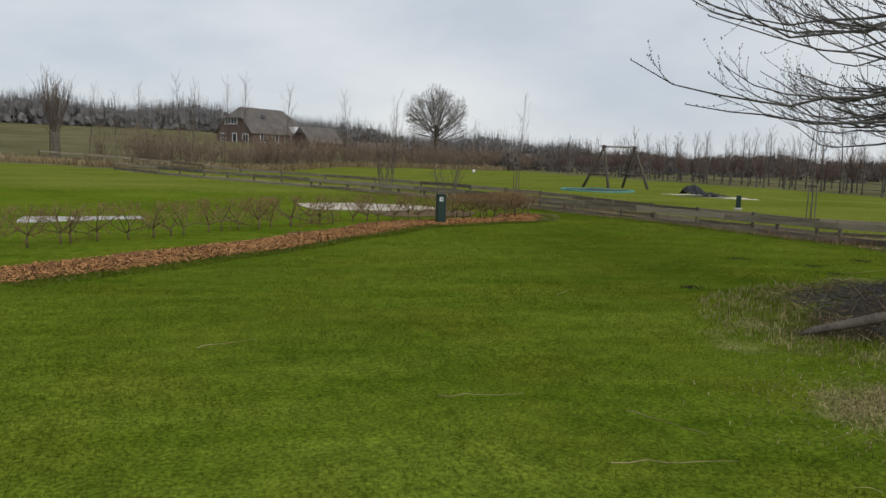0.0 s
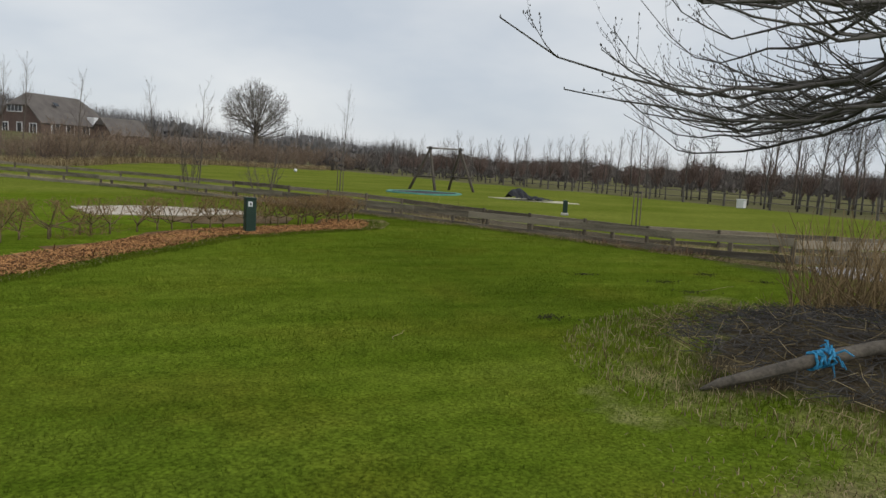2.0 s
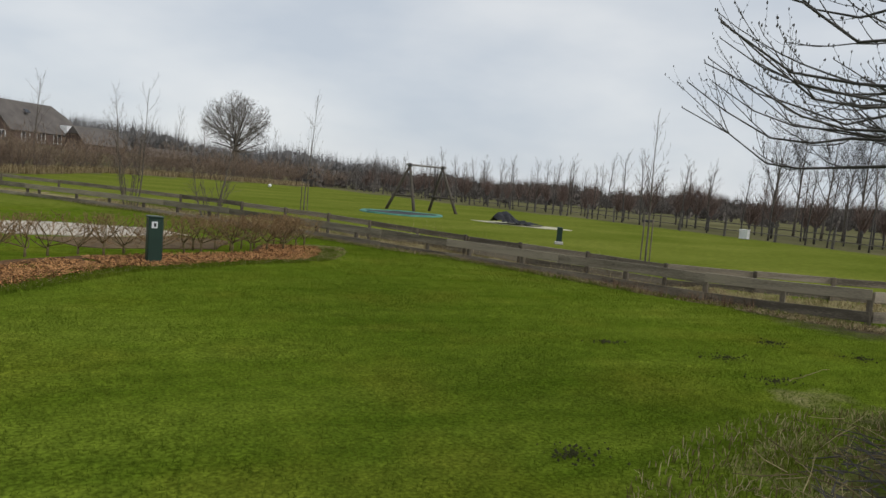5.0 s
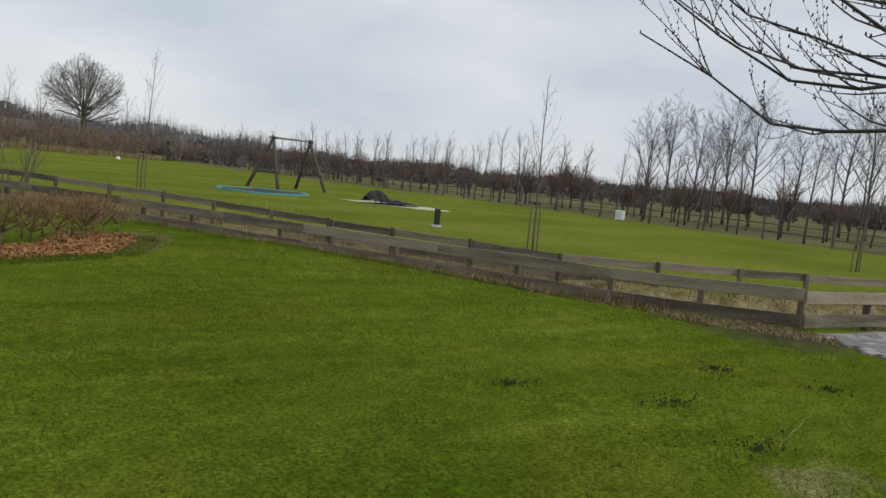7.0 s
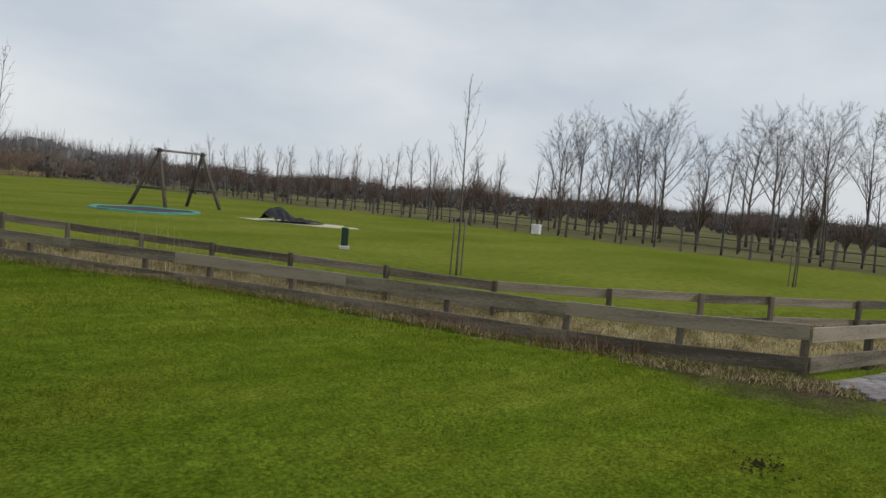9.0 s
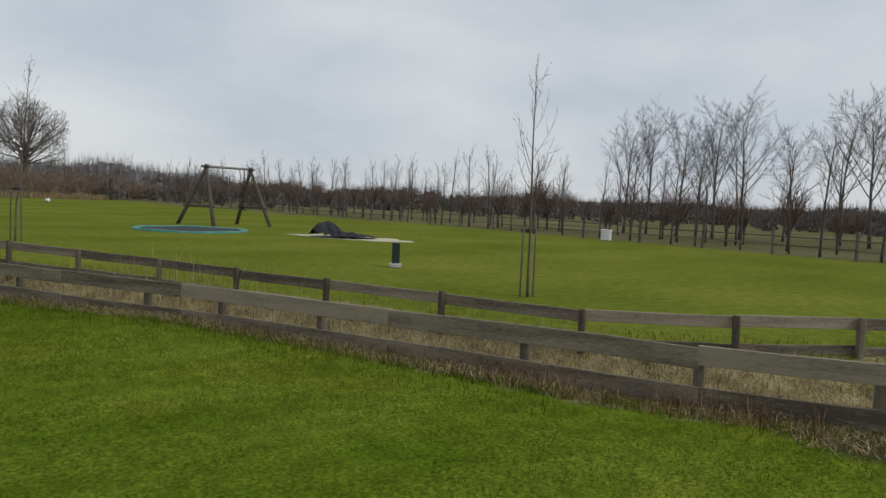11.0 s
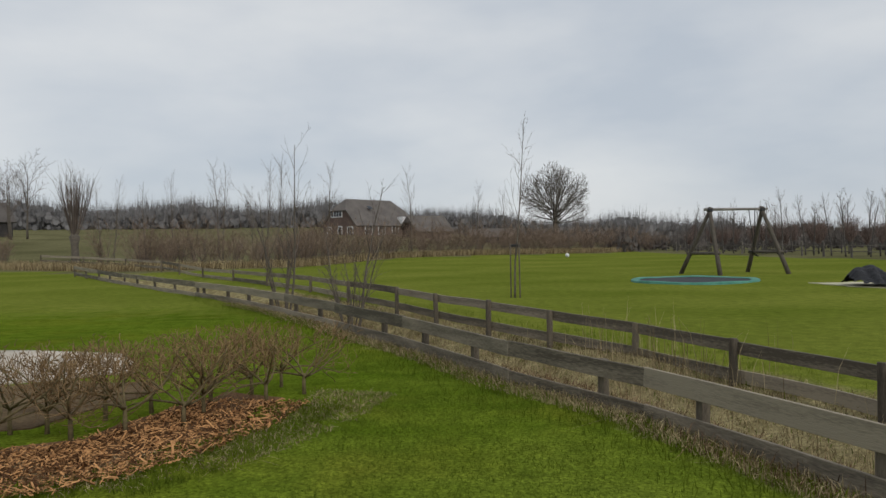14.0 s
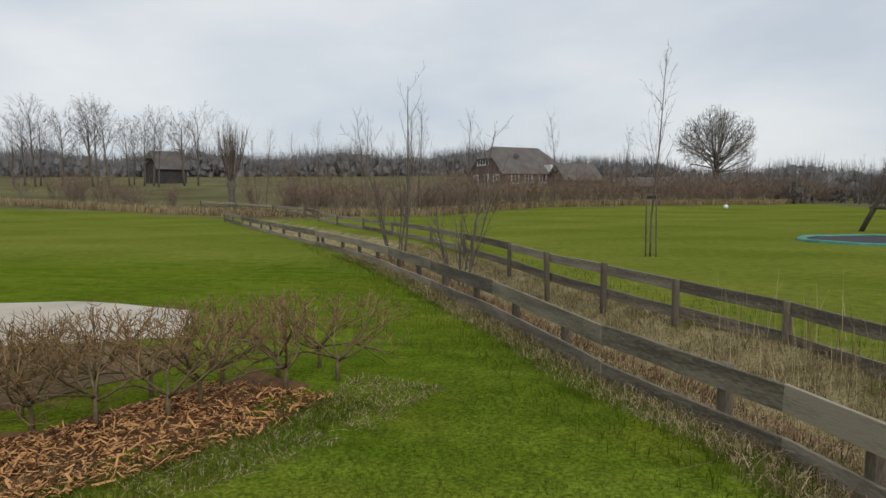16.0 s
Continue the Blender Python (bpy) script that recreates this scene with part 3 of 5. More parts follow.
part("jumping_mat", bm, M_TARP, tr, "dark jumping mat")

# ---- tarpaulin heap ----
rng = np.random.default_rng(21)
bm = bmesh.new()
N = 34
grid = {}
for i in range(N):
    for j in range(N):
        u, v = (i / (N - 1) - 0.5) * 2.5, (j / (N - 1) - 0.5) * 1.7
        ridge = 0.46 * math.exp(-((u + 0.42) / 0.42) ** 2 - (v / 0.5) ** 2) + 0.22 * math.exp(-((u + 0.85) / 0.25) ** 2 - ((v + 0.2) / 0.4) ** 2) + 0.10 * math.exp(-((u - 0.5) / 0.5) ** 2 - ((v + 0.1) / 0.35) ** 2)
        z = ridge + 0.16 * abs(noise.noise((u * 3.2, v * 3.6, 0.3))) + 0.05 * abs(noise.noise((u * 8, v * 7, 1.3)))
        edge = max(abs(u) / 1.25, abs(v) / 0.85)
        grid[i, j] = bm.verts.new((u + 0.12 * noise.noise((u, v, 4.0)), v + 0.14 * noise.noise((u, v, 9.0)), z * (1 - max(0, edge - 0.85) * 4) + 0.012))
for i in range(N - 1):
    for j in range(N - 1):
        u, v = (i / (N - 1) - 0.5) * 2.5, (j / (N - 1) - 0.5) * 1.7
        if (u / 1.2) ** 2 + (v / 0.8) ** 2 < 1.0 + 0.25 * noise.noise((u * 2, v * 2, 2.0)):
            bm.faces.new((grid[i, j], grid[i + 1, j], grid[i + 1, j + 1], grid[i, j + 1]))
bmesh.ops.delete(bm, geom=[v for v in bm.verts if not v.link_faces], context="VERTS")
thing("tarpaulin_heap", pose(22.75, 31.5, 0.022, 0, 0, -38), "crumpled black tarpaulin heap lying on sand", "tarpaulin", "", bm, M_TARP)

# ---- white box and pale ball ----
wb = thing("white_box", pose(36.2, 30.2, 0, 0, 0, 25), "small off-white box at the field edge", "box")
part("body", one_block((0.5, 0.4, 0.44), pose(0, 0, 0.24), 0.015), M_WHITE, wb)
part("lid", one_block((0.54, 0.44, 0.05), pose(0, 0, 0.485), 0.012), M_WHITE, wb)
bm = bmesh.new()
bmesh.ops.create_icosphere(bm, subdivisions=3, radius=0.17, matrix=pose(0, 0, 0.16))
thing("ball", pose(20.6, 71.5, hz(20.6, 71.5)), "white ball lying on the far grass", "ball", "", bm, M_WHITE)

# ---- young staked trees ----
SAPLING = dict(steps=[14, 6, 4], lift=[0.03, 0.10, 0.05], wander=[0.016, 0.08, 0.12], count=[17, 4], angle=[34, 36], ratio=[0.30, 0.42], thin=0.42, min=0.0045, shape=0.75, tip=0.15)
SAPLING["from"] = [0.36, 0.2]


def sapling(x, y, tall, seed, label, stake=1.15, lean=0.0, shear=0.0, tied=True):
    rng = np.random.default_rng(seed)
    store = [[], []]
    grow(rng, store, (0, 0, -0.05), (lean, 0, 1), tall, 0.026, 0, SAPLING)
    for level in store:
        for pts, _ in level:
            for p in pts:
                p[0] += shear * max(0.0, p[2] - 0.9)
    t = thing("young_tree", pose(x, y, hz(x, y), 0, 0, -25 + rng.normal(0, 8)), label, "tree", "staked young trees")
    part("trunk", smooth(tubes(store[0], 6)), M_BARK, t)
    part("crown", tubes(store[1], 3), M_TWIG, t)
    for s in (-1, 1):
        part("stake", pole((s * 0.13, 0.03, -0.3), (s * 0.12, 0.03, stake), 0.017, 0.016, 6), M_POST, t)
    if tied:
        part("tree_tie", one_block((0.30, 0.035, 0.06), pose(0, 0.045, stake - 0.06), 0.008), M_BLACK, t, "black rubber tree tie")
    return t


sapling(12.45, 29.9, 4.5, 31, "leafless young tree tied between two stakes", 1.36, 0.03, 0.10)
sapling(17.75, 17.55, 3.7, 32, "slender leafless young tree tied between two stakes", 1.12, -0.035, -0.05)
sapling(26.4, 14.4, 3.6, 33, "leafless young tree tied to stakes in the field", 1.2)


# ---- hedge shrubs ----
def hedge_shrub(seed, dense, tall=0.64, reach=0.42, twig=M_TWIG_RED, label="clipped leafless beech hedge shrub in mulch"):
    rng = np.random.default_rng(seed)
    store = [[], []]
    spec = dict(steps=[6, 5, 4, 3], lift=[0.05, 0.16, 0.18, 0.12], wander=[0.15, 0.18, 0.19, 0.20], count=[4, 3, 3], angle=[44, 50, 52], ratio=[0.66, 0.58, 0.55], thin=0.60, min=0.0034, shape=0.2, tip=0.45)
    spec["from"] = [0.2, 0.2, 0.25]
    fork = 0.13 * rng.uniform(0.6, 1.4)
    store[0].append(([np.array((0, 0, -0.06)), np.array((0.004, 0.003, fork * 0.5)), np.array((0.0, 0.0, fork + 0.05))], [0.021, 0.018, 0.015]))
    for k in range(dense):
        a = 2.4 * k + rng.normal(0, 0.3)
        open_ = rng.uniform(0.7, 2.6)
        grow(rng, store, (0, 0, fork + 0.05 * rng.random()), (open_ * math.cos(a), open_ * math.sin(a), 1 if k % 4 else 0.35), reach * rng.uniform(1.0, 1.5), 0.0105, 0, spec)
    trimmed = []
    for pts, rad in store[0] + store[1]:
        top = tall + 0.02 * math.sin(40 * pts[0][0]) + rng.normal(0, 0.025)
        keep = [pts[0]]
        for p, q in zip(pts[:-1], pts[1:]):
            if q[2] > top:
                if q[2] > p[2] and p[2] < top:
                    keep.append(p + (q - p) * (top - p[2]) / (q[2] - p[2]))
                break
            keep.append(q)
        if len(keep) > 1 and pts[0][2] < top:
            trimmed.append((keep, rad[:len(keep)]))
    s = thing("hedge_shrub", pose(0, 0, 0), label, "shrub", "clipped hedge along the mulch bed")
    part("stem", smooth(tubes(trimmed[:dense + 1], 6)), M_OLIVE, s)
    part("crown", tubes(trimmed[dense + 1:], 3), twig, s)
    return s


rng = np.random.default_rng(77)
kinds = [hedge_shrub(100 + k, d, twig=M_HEDGE) for k, d in enumerate((5, 6, 5, 4))]
full = [hedge_shrub(120 + k, 6, 0.64, 0.46, M_HEDGE, label="dense clipped leafless hedge shrub at the hedge end") for k in range(3)]
spots = []
for (ax, ay), (bx, by) in zip(HEDGE[:-1], HEDGE[1:]):
    ln = math.hypot(bx - ax, by - ay)
    s = 0.0
    while s < ln:
        spots.append((ax + (bx - ax) * s / ln, ay + (by - ay) * s / ln))
        s += 0.42 if ax < 6 else 0.45
used = set()
for x, y in spots:
    crowd = x > 7.2
    k = (full if crowd else kinds)[rng.integers(3 if crowd else 4)]
    for r in range(2 if crowd else 1):
        px, py = x + rng.normal(0, 0.07) - 0.20 * r * (1 if crowd else 0), y + rng.normal(0, 0.07) + 0.42 * r * (1 if crowd else 0)
        m = pose(px, py, hz(px, py), 0, 0, rng.uniform(0, 360))
        if k.name in used:
            copy_thing(k, m)
        else:
            used.add(k.name)
            k.matrix_basis = m
for k in kinds + full:
    if k.name not in used:
        k.matrix_basis = pose(-5.9 + 0.3 * len(used), 6.6, 0)

# ---- shrubs in the ditch ----
MULTI = dict(steps=[9, 6, 4], lift=[0.03, 0.08, 0.04], wander=[0.05, 0.09, 0.13], count=[9, 4], angle=[30, 34], ratio=[0.38, 0.45], thin=0.5, min=0.004, shape=0.55, tip=0.2)
MULTI["from"] = [0.25, 0.2]


def ditch_shrub(x, y, tall, stems, spread, seed):
    rng = np.random.default_rng(seed)
    store = [[], []]
    for k in range(stems):
        a = 6.28 * k / stems + rng.normal(0, 0.3)
        grow(rng, store, (0.12 * math.cos(a), 0.12 * math.sin(a), -0.1), (spread * math.cos(a), spread * math.sin(a), 1), tall * (rng.uniform(0.45, 0.85) if k else 1.0), 0.022 if k else 0.032, 0, MULTI)
    s = thing("ditch_shrub", pose(x, y, hz(x, y)), "leafless many-stemmed willow shrub growing in the ditch", "shrub", "ditch shrubs")
    part("stem", tubes(store[0], 6), M_BARK, s)
    part("crown", tubes(store[1], 3), M_TWIG, s)


ditch_shrub(6.6, 30.2, 4.4, 7, 0.22, 41)
ditch_shrub(8.75, 27.1, 3.2, 8, 0.30, 42)


# ---- the overhanging tree and the brush beneath it ----
def overhang():
    rng = np.random.default_rng(8)
    tx, ty = 10.9, 4.4
    t = thing("overhanging_tree", pose(tx, ty, hz(tx, ty)), "leafless tree with long drooping budded branches", "tree")
    z0 = hz(tx, ty)
    trunk = [((0, 0, -0.1), 0.20), ((0.03, 0.02, 0.8), 0.17), ((0.0, 0.05, 1.7), 0.155), ((-0.05, 0.05, 2.6), 0.14), ((-0.1, 0.02, 3.8), 0.09), ((-0.05, 0.1, 5.2), 0.05)]
    part("trunk", smooth(tubes([([np.array(p) for p, r in trunk], [r for p, r in trunk])], 12)), M_BARK, t)
    limbs, twigs, buds = [], [], []
    # each limb: azimuth from the trunk, reach, height where it leaves, lowest height, height of the tip
    table = [(178.5, 5.2, 2.5, 2.13, 2.46), (173, 4.5, 2.3, 1.97, 2.17), (158, 3.9, 2.6, 2.25, 2.6), (184, 4.2, 2.9, 2.5, 3.1), (150, 3.7, 2.4, 2.05, 2.35), (141, 3.6, 2.8, 2.3, 2.7),
             (133, 3.5, 2.5, 2.1, 2.4), (122, 3.7, 2.7, 2.2, 2.6), (112, 3.9, 2.4, 2.1, 2.5), (97, 4.55, 2.25, 1.87, 2.40), (95, 4.5, 2.6, 2.32, 2.85), (88, 4.4, 2.6, 2.15, 2.6), (101, 4.4, 2.45, 2.08, 2.5), (92, 4.6, 2.5, 2.2, 2.65), (99, 4.2, 2.8, 2.45, 2.9),
             (163, 3.9, 3.2, 2.9, 3.5), (176, 4.9, 3.0, 2.68, 3.15), (169, 4.6, 3.1, 2.75, 3.3), (160, 4.4, 3.3, 2.95, 3.4), (181, 4.6, 2.8, 2.42, 2.85), (138, 3.4, 3.3, 2.9, 3.5), (106, 4.0, 3.3, 2.9, 3.6), (188, 3.9, 2.7, 2.4, 3.0), (205, 3.8, 2.9, 2.5, 3.2),
             (235, 4.2, 2.8, 2.4, 3.0), (60, 4.3, 2.8, 2.4, 3.0), (20, 4.2, 2.7, 2.5, 3.1), (280, 4.2, 2.8, 2.5, 3.2), (325, 4.2, 2.7, 2.5, 3.1)]

    def bud(p, s):
        buds.append(([p, p + np.array((0, 0, s * 0.9)), p + np.array((0, 0, s * 2.0))], [s * 0.45, s * 0.62, s * 0.12]))

    def twig(p, d, ln, r, level):
        pts, n = [p], 6
        rad = [r]
        d = unit(d)
        for i in range(n):
            d = unit(d + np.array((0, 0, 0.13 if level else 0.09)) + rng.normal(0, 0.09, 3))
            pts.append(pts[-1] + d * ln / n)
            rad.append(r * (1 - 0.6 * (i + 1) / n))
            if rng.random() < 0.75:
                bud(pts[-1] + rng.normal(0, 0.004, 3), 0.007)
        bud(pts[-1], 0.0095)
        twigs.append((pts, rad))
        if level < 1:
            for k in range(3):
                i = rng.integers(1, n)
                q = rng.normal(0, 1, 3)
                twig(pts[i], unit(pts[i + 1] - pts[i]) + 0.8 * unit(q), ln * rng.uniform(0.35, 0.6), rad[i] * 0.6, level + 1)

    for az, reach, za, zb, zc in table:
        a = radians(az)
        dirx = np.array((math.cos(a), math.sin(a), 0))
        sidex = np.array((-math.sin(a), math.cos(a), 0))
        bend = rng.normal(0, 0.2)
        curl = -0.45 if az > 130 else 0.4
        pts, rad = [], []
        for i in range(15):
            f = i / 14
            z = za + 0.25 * math.sin(min(1, f * 2.2) * math.pi) * (1 - f) + (zb - za) * float(sstep(0.1, 0.82, f)) + (zc - zb) * max(0, (f - 0.80) / 0.2) ** 1.6
            pts.append(dirx * reach * f ** 0.95 + sidex * (bend * math.sin(f * 3.1) + curl * max(0, (f - 0.8) / 0.2) ** 1.5 + rng.normal(0, 0.045)) + np.array((0, 0, z - z0 + rng.normal(0, 0.028))) + (np.array((0, 0.03, 0)) if i else 0))
            rad.append(0.030 * (1 - f) ** 1.2 + 0.0042)
        limbs.append((pts, rad))
        for k in range(12 if 80 < az < 105 else 9):
            f = rng.uniform(0.35, 0.97)
            i = min(int(f * 14), 13)
            tang = unit(pts[i + 1] - pts[i])
            s = 1 if k % 2 else -1
            twig(pts[i], tang + sidex * s * rng.uniform(0.3, 0.9) + np.array((0, 0, rng.uniform(-0.25, 0.45))), rng.uniform(0.45, 1.0) * (1.25 - f * 0.6), max(0.0045, rad[i] * 0.55), 0)
        for i in range(10, 15):
            bud(pts[i], 0.009)
    for i, path in enumerate(limbs):
        part("limb", smooth(tubes([path], 7)), M_TWIG_DARK, t)
    part("crown", tubes(twigs, 4), M_TWIG_DARK, t)
    part("bud_growth", tubes(buds, 4), M_TWIG_DARK, t, "swelling dark buds")


overhang()


def scatter_sticks(name, count, centre, reach, ln, r, material, label, seed, flat=0.25, up=0.0, lift=0.02):
    rng = np.random.default_rng(seed)
    paths = []
    for _ in range(count):
        a, q = rng.uniform(0, 6.28), math.sqrt(rng.random())
        x, y = centre[0] + reach[0] * q * math.cos(a), centre[1] + reach[1] * q * math.sin(a)
        b, l = rng.uniform(0, 6.28), ln * rng.uniform(0.4, 1.3)
        tilt = rng.normal(up, flat)
        d = np.array((math.cos(b) * math.cos(tilt), math.sin(b) * math.cos(tilt), math.sin(tilt)))
        z = hz(x, y) + lift + rng.uniform(0, 0.10) + max(0, -d[2]) * l
        p = np.array((x, y, z))
        m = p + d * l * 0.5 + rng.normal(0, 0.04 * l, 3)
        paths.append(([p, m, p + d * l], [r, r * 0.85, r * 0.5]))
    return thing(name, Matrix(), label, "brush", "", tubes(paths, 4), material, "stuff")


scatter_sticks("brush_pile", 2600, (10.0, 5.1), (1.95, 1.75), 0.22, 0.0045, M_TWIG_DARK, "heap of dark pruned twigs and weeds", 51, 0.22, 0.08)
scatter_sticks("fallen_twigs", 170, (9.9, 5.2), (2.0, 1.8), 0.36, 0.0045, M_OLIVE, "brown fallen twigs strewn over the heap", 54, 0.12, 0.04, 0.05)
scatter_sticks("dead_stems", 320, (9.9, 5.2), (2.3, 1.9), 0.24, 0.003, M_STRAW, "dry straw stems over the brush heap", 52, 0.5, 0.2)
scatter_sticks("dry_weeds", 620, (11.3, 6.0), (1.0, 0.95), 0.95, 0.0055, M_TWIG_RED, "upright brown dry weed stems behind the heap", 53, 0.25, 1.1)

lg = thing("cut_log", pose(0, 0, 0), "thick cut branch with blue rope lying on brush", "log")
lp = [np.array(p) for p in ((7.6, 4.99, 0.035), (7.72, 4.93, 0.09), (8.0, 4.8, 0.18), (8.38, 4.65, 0.30), (8.8, 4.5, 0.40), (9.3, 4.38, 0.44), (9.9, 4.3, 0.46))]
part("stem", smooth(tubes([(lp, [0.010, 0.036, 0.046, 0.050, 0.052, 0.05, 0.048])], 10)), M_BARK, lg)
rpaths = []
rngR = np.random.default_rng(9)
for k in range(5):
    c = np.array((8.34 + 0.03 * k, 4.665 - 0.012 * k, 0.287 + 0.009 * k))
    rpaths.append(([c + np.array((rngR.normal(0, 0.012) + 0.015 * math.cos(a), 0.060 * math.cos(a), 0.062 * math.sin(a))) for a in np.linspace(0, 6.6, 14)], [0.011] * 14))
for k in range(14):
    c = np.array((8.44, 4.60, 0.34))
    d = unit(np.array((rngR.normal(0.3, 0.7), rngR.normal(-0.4, 0.6), rngR.normal(0.1, 0.5))))
    l = rngR.uniform(0.06, 0.17)
    rpaths.append(([c, c + d * l * 0.6 + np.array((0, 0, 0.02)), c + d * l - np.array((0, 0, 0.04))], [0.009, 0.008, 0.006]))
thing("blue_rope", Matrix(), "frayed bright blue rope wound round the cut log", "rope", "", tubes(rpaths, 6), M_ROPE)


# ---- field edge: tree row, thicket and tall trees ----
ROW = dict(steps=[9, 5, 4], lift=[0.0, 0.16, 0.10], wander=[0.03, 0.08, 0.14], count=[14, 5], angle=[40, 34], ratio=[0.26, 0.5], thin=0.40, min=0.0085, shape=0.40, tip=0.25)
ROW["from"] = [0.42, 0.25]
TALL = dict(steps=[8, 6, 4, 3], lift=[0.0, 0.05, 0.04, 0.03], wander=[0.03, 0.06, 0.09, 0.12], count=[16, 9, 8], angle=[38, 38, 40], ratio=[0.52, 0.42, 0.44], thin=0.50, min=0.0105, shape=0.42, tip=0.15)
TALL["from"] = [0.34, 0.28, 0.2]
POPLAR = dict(steps=[10, 5, 4], lift=[0.0, 0.14, 0.06], wander=[0.03, 0.07, 0.12], count=[20, 6], angle=[31, 34], ratio=[0.34, 0.42], thin=0.4, min=0.010, shape=0.62, tip=0.12)
POPLAR["from"] = [0.28, 0.2]
WOOD = dict(TALL, steps=[6, 4, 2, 2], count=[15, 6, 3], min=0.026)
BUSH = dict(steps=[4, 2, 2], lift=[0.04, 0.07, 0.03], wander=[0.10, 0.13, 0.16], count=[7, 4], angle=[36, 38], ratio=[0.5, 0.5], thin=0.6, min=0.010, shape=0.4, tip=0.35)
BUSH["from"] = [0.15, 0.15]


def spread_copies(protos, spots, rng, smin, smax):
    """Sets each prototype on a spot and copies them to the others."""
    for i, (x, y) in enumerate(spots):
        s = rng.uniform(smin, smax)
        k = protos[i] if i < len(protos) else protos[rng.integers(len(protos))]
        if i < len(protos):
            k.matrix_basis = scaled(x, y, hz(x, y), rng.uniform(0, 360), s)
        else:
            place_copy(k, x, y, hz(x, y), rng.uniform(0, 360), s)


rng = np.random.default_rng(61)
rows = [bare_tree("row_tree", 200 + k, 4.1, 0.055, ROW, "slender leafless young tree in the boundary row", "tree", "boundary tree row", M_TWIG_DARK, M_TWIG) for k in range(6)]
spots = [(37.9 + rng.normal(0, 0.25) - 0.05 * max(0, y - 45), y + rng.normal(0, 0.3)) for y in np.arange(4, 92, 1.9)]
spots += [(42.0 + rng.normal(0, 0.6) - 0.05 * max(0, y - 45), y + rng.normal(0, 0.5)) for y in np.arange(3, 92, 2.6)]
spread_copies(rows, spots, rng, 0.78, 1.15)


def bush(seed, tall, stems, spread, label, twig, group):
    rng = np.random.default_rng(seed)
    store = [[], []]
    for k in range(stems):
        a = rng.uniform(0, 6.28)
        q = rng.uniform(0, 0.5)
        grow(rng, store, (q * math.cos(a), q * math.sin(a), -0.1), (spread * math.cos(a), spread * math.sin(a), 1), tall * rng.uniform(0.55, 1.0), 0.022, 0, BUSH)
    s = thing("bare_bush", pose(0, 0, 0), label, "bush", group)
    part("stem", tubes(store[0], 4), M_TWIG, s)
    part("crown", tubes(store[1], 3), twig, s)
    return s


def headed_bush(seed, tall, stems, label, group):
    """A short thick stem with a broom of upright shoots on its head."""
    rng = np.random.default_rng(seed)
    store = [[], []]
    head = tall * rng.uniform(0.30, 0.42)
    for k in range(stems):
        a, q = rng.uniform(0, 6.28), rng.uniform(0.1, 1.0)
        grow(rng, store, (0.12 * q * math.cos(a), 0.12 * q * math.sin(a), head + rng.uniform(-0.1, 0.1)), (0.75 * q * math.cos(a), 0.75 * q * math.sin(a), 1), (tall - head) * rng.uniform(0.7, 1.05), 0.020, 0, BROOM)
    s = thing("bare_bush", pose(0, 0, 0), label, "bush", group)
    part("stem", smooth(tubes([([np.array((0, 0, -0.1)), np.array((0.02, 0, head * 0.6)), np.array((0, 0, head)), np.array((0, 0, head + 0.12))], [0.065, 0.055, 0.11, 0.05])], 7)), M_TWIG_DARK, s)
    part("crown", tubes(store[0] + store[1], 3), M_HEDGEROW, s)
    return s


BROOM = dict(steps=[5, 3, 2], lift=[0.06, 0.06, 0.03], wander=[0.06, 0.10, 0.13], count=[6, 3], angle=[28, 32], ratio=[0.5, 0.5], thin=0.6, min=0.0085, shape=0.3, tip=0.35)
BROOM["from"] = [0.15, 0.2]
brown = [headed_bush(300 + k, 2.35, 22, "reddish-brown pollarded bush in the boundary row", "hedgerow bushes") for k in range(4)]
spots = [(40.6 + rng.normal(0, 0.5) - 0.05 * max(0, y - 45), y + rng.normal(0, 0.4)) for y in np.arange(4, 96, 2.5)] + [(44.5 + rng.normal(0, 0.8) - 0.05 * max(0, y - 45), y + rng.normal(0, 0.4)) for y in np.arange(2, 96, 4.2)]
spread_copies(brown, spots, rng, 0.75, 1.15)

tall = [bare_tree("tall_tree", 400 + k, 9.4, 0.15, TALL, "tall leafless tree with fine upright twigs", "tree", "tall trees behind the field", M_BARK, M_TWIG_DARK) for k in range(4)]
TALLS = [(53.7, 46, 7.2), (55.4, 47, 7.4), (57.6, 44, 7.0), (59.0, 46, 6.6), (60.2, 45, 7.6), (62.1, 46, 8.0), (65.0, 47, 6.4), (68.6, 45, 7.6), (70.4, 44, 7.9), (72.2, 46, 7.2), (73.6, 44, 8.2), (76.5, 45, 7.6), (79.0, 46, 8.0), (82.5, 46, 7.4), (86.0, 45, 7.8)]
for i, (az, d, tl) in enumerate(TALLS):
    x, y = 9.2 + d * math.sin(radians(az)), 9.4 + d * math.cos(radians(az))
    s = tl / 9.4 * 0.86
    if i < len(tall):
        tall[i].matrix_basis = scaled(x, y, hz(x, y), 70 * i, s)
    else:
        place_copy(tall[i % len(tall)], x, y, hz(x, y), 70 * i, s)

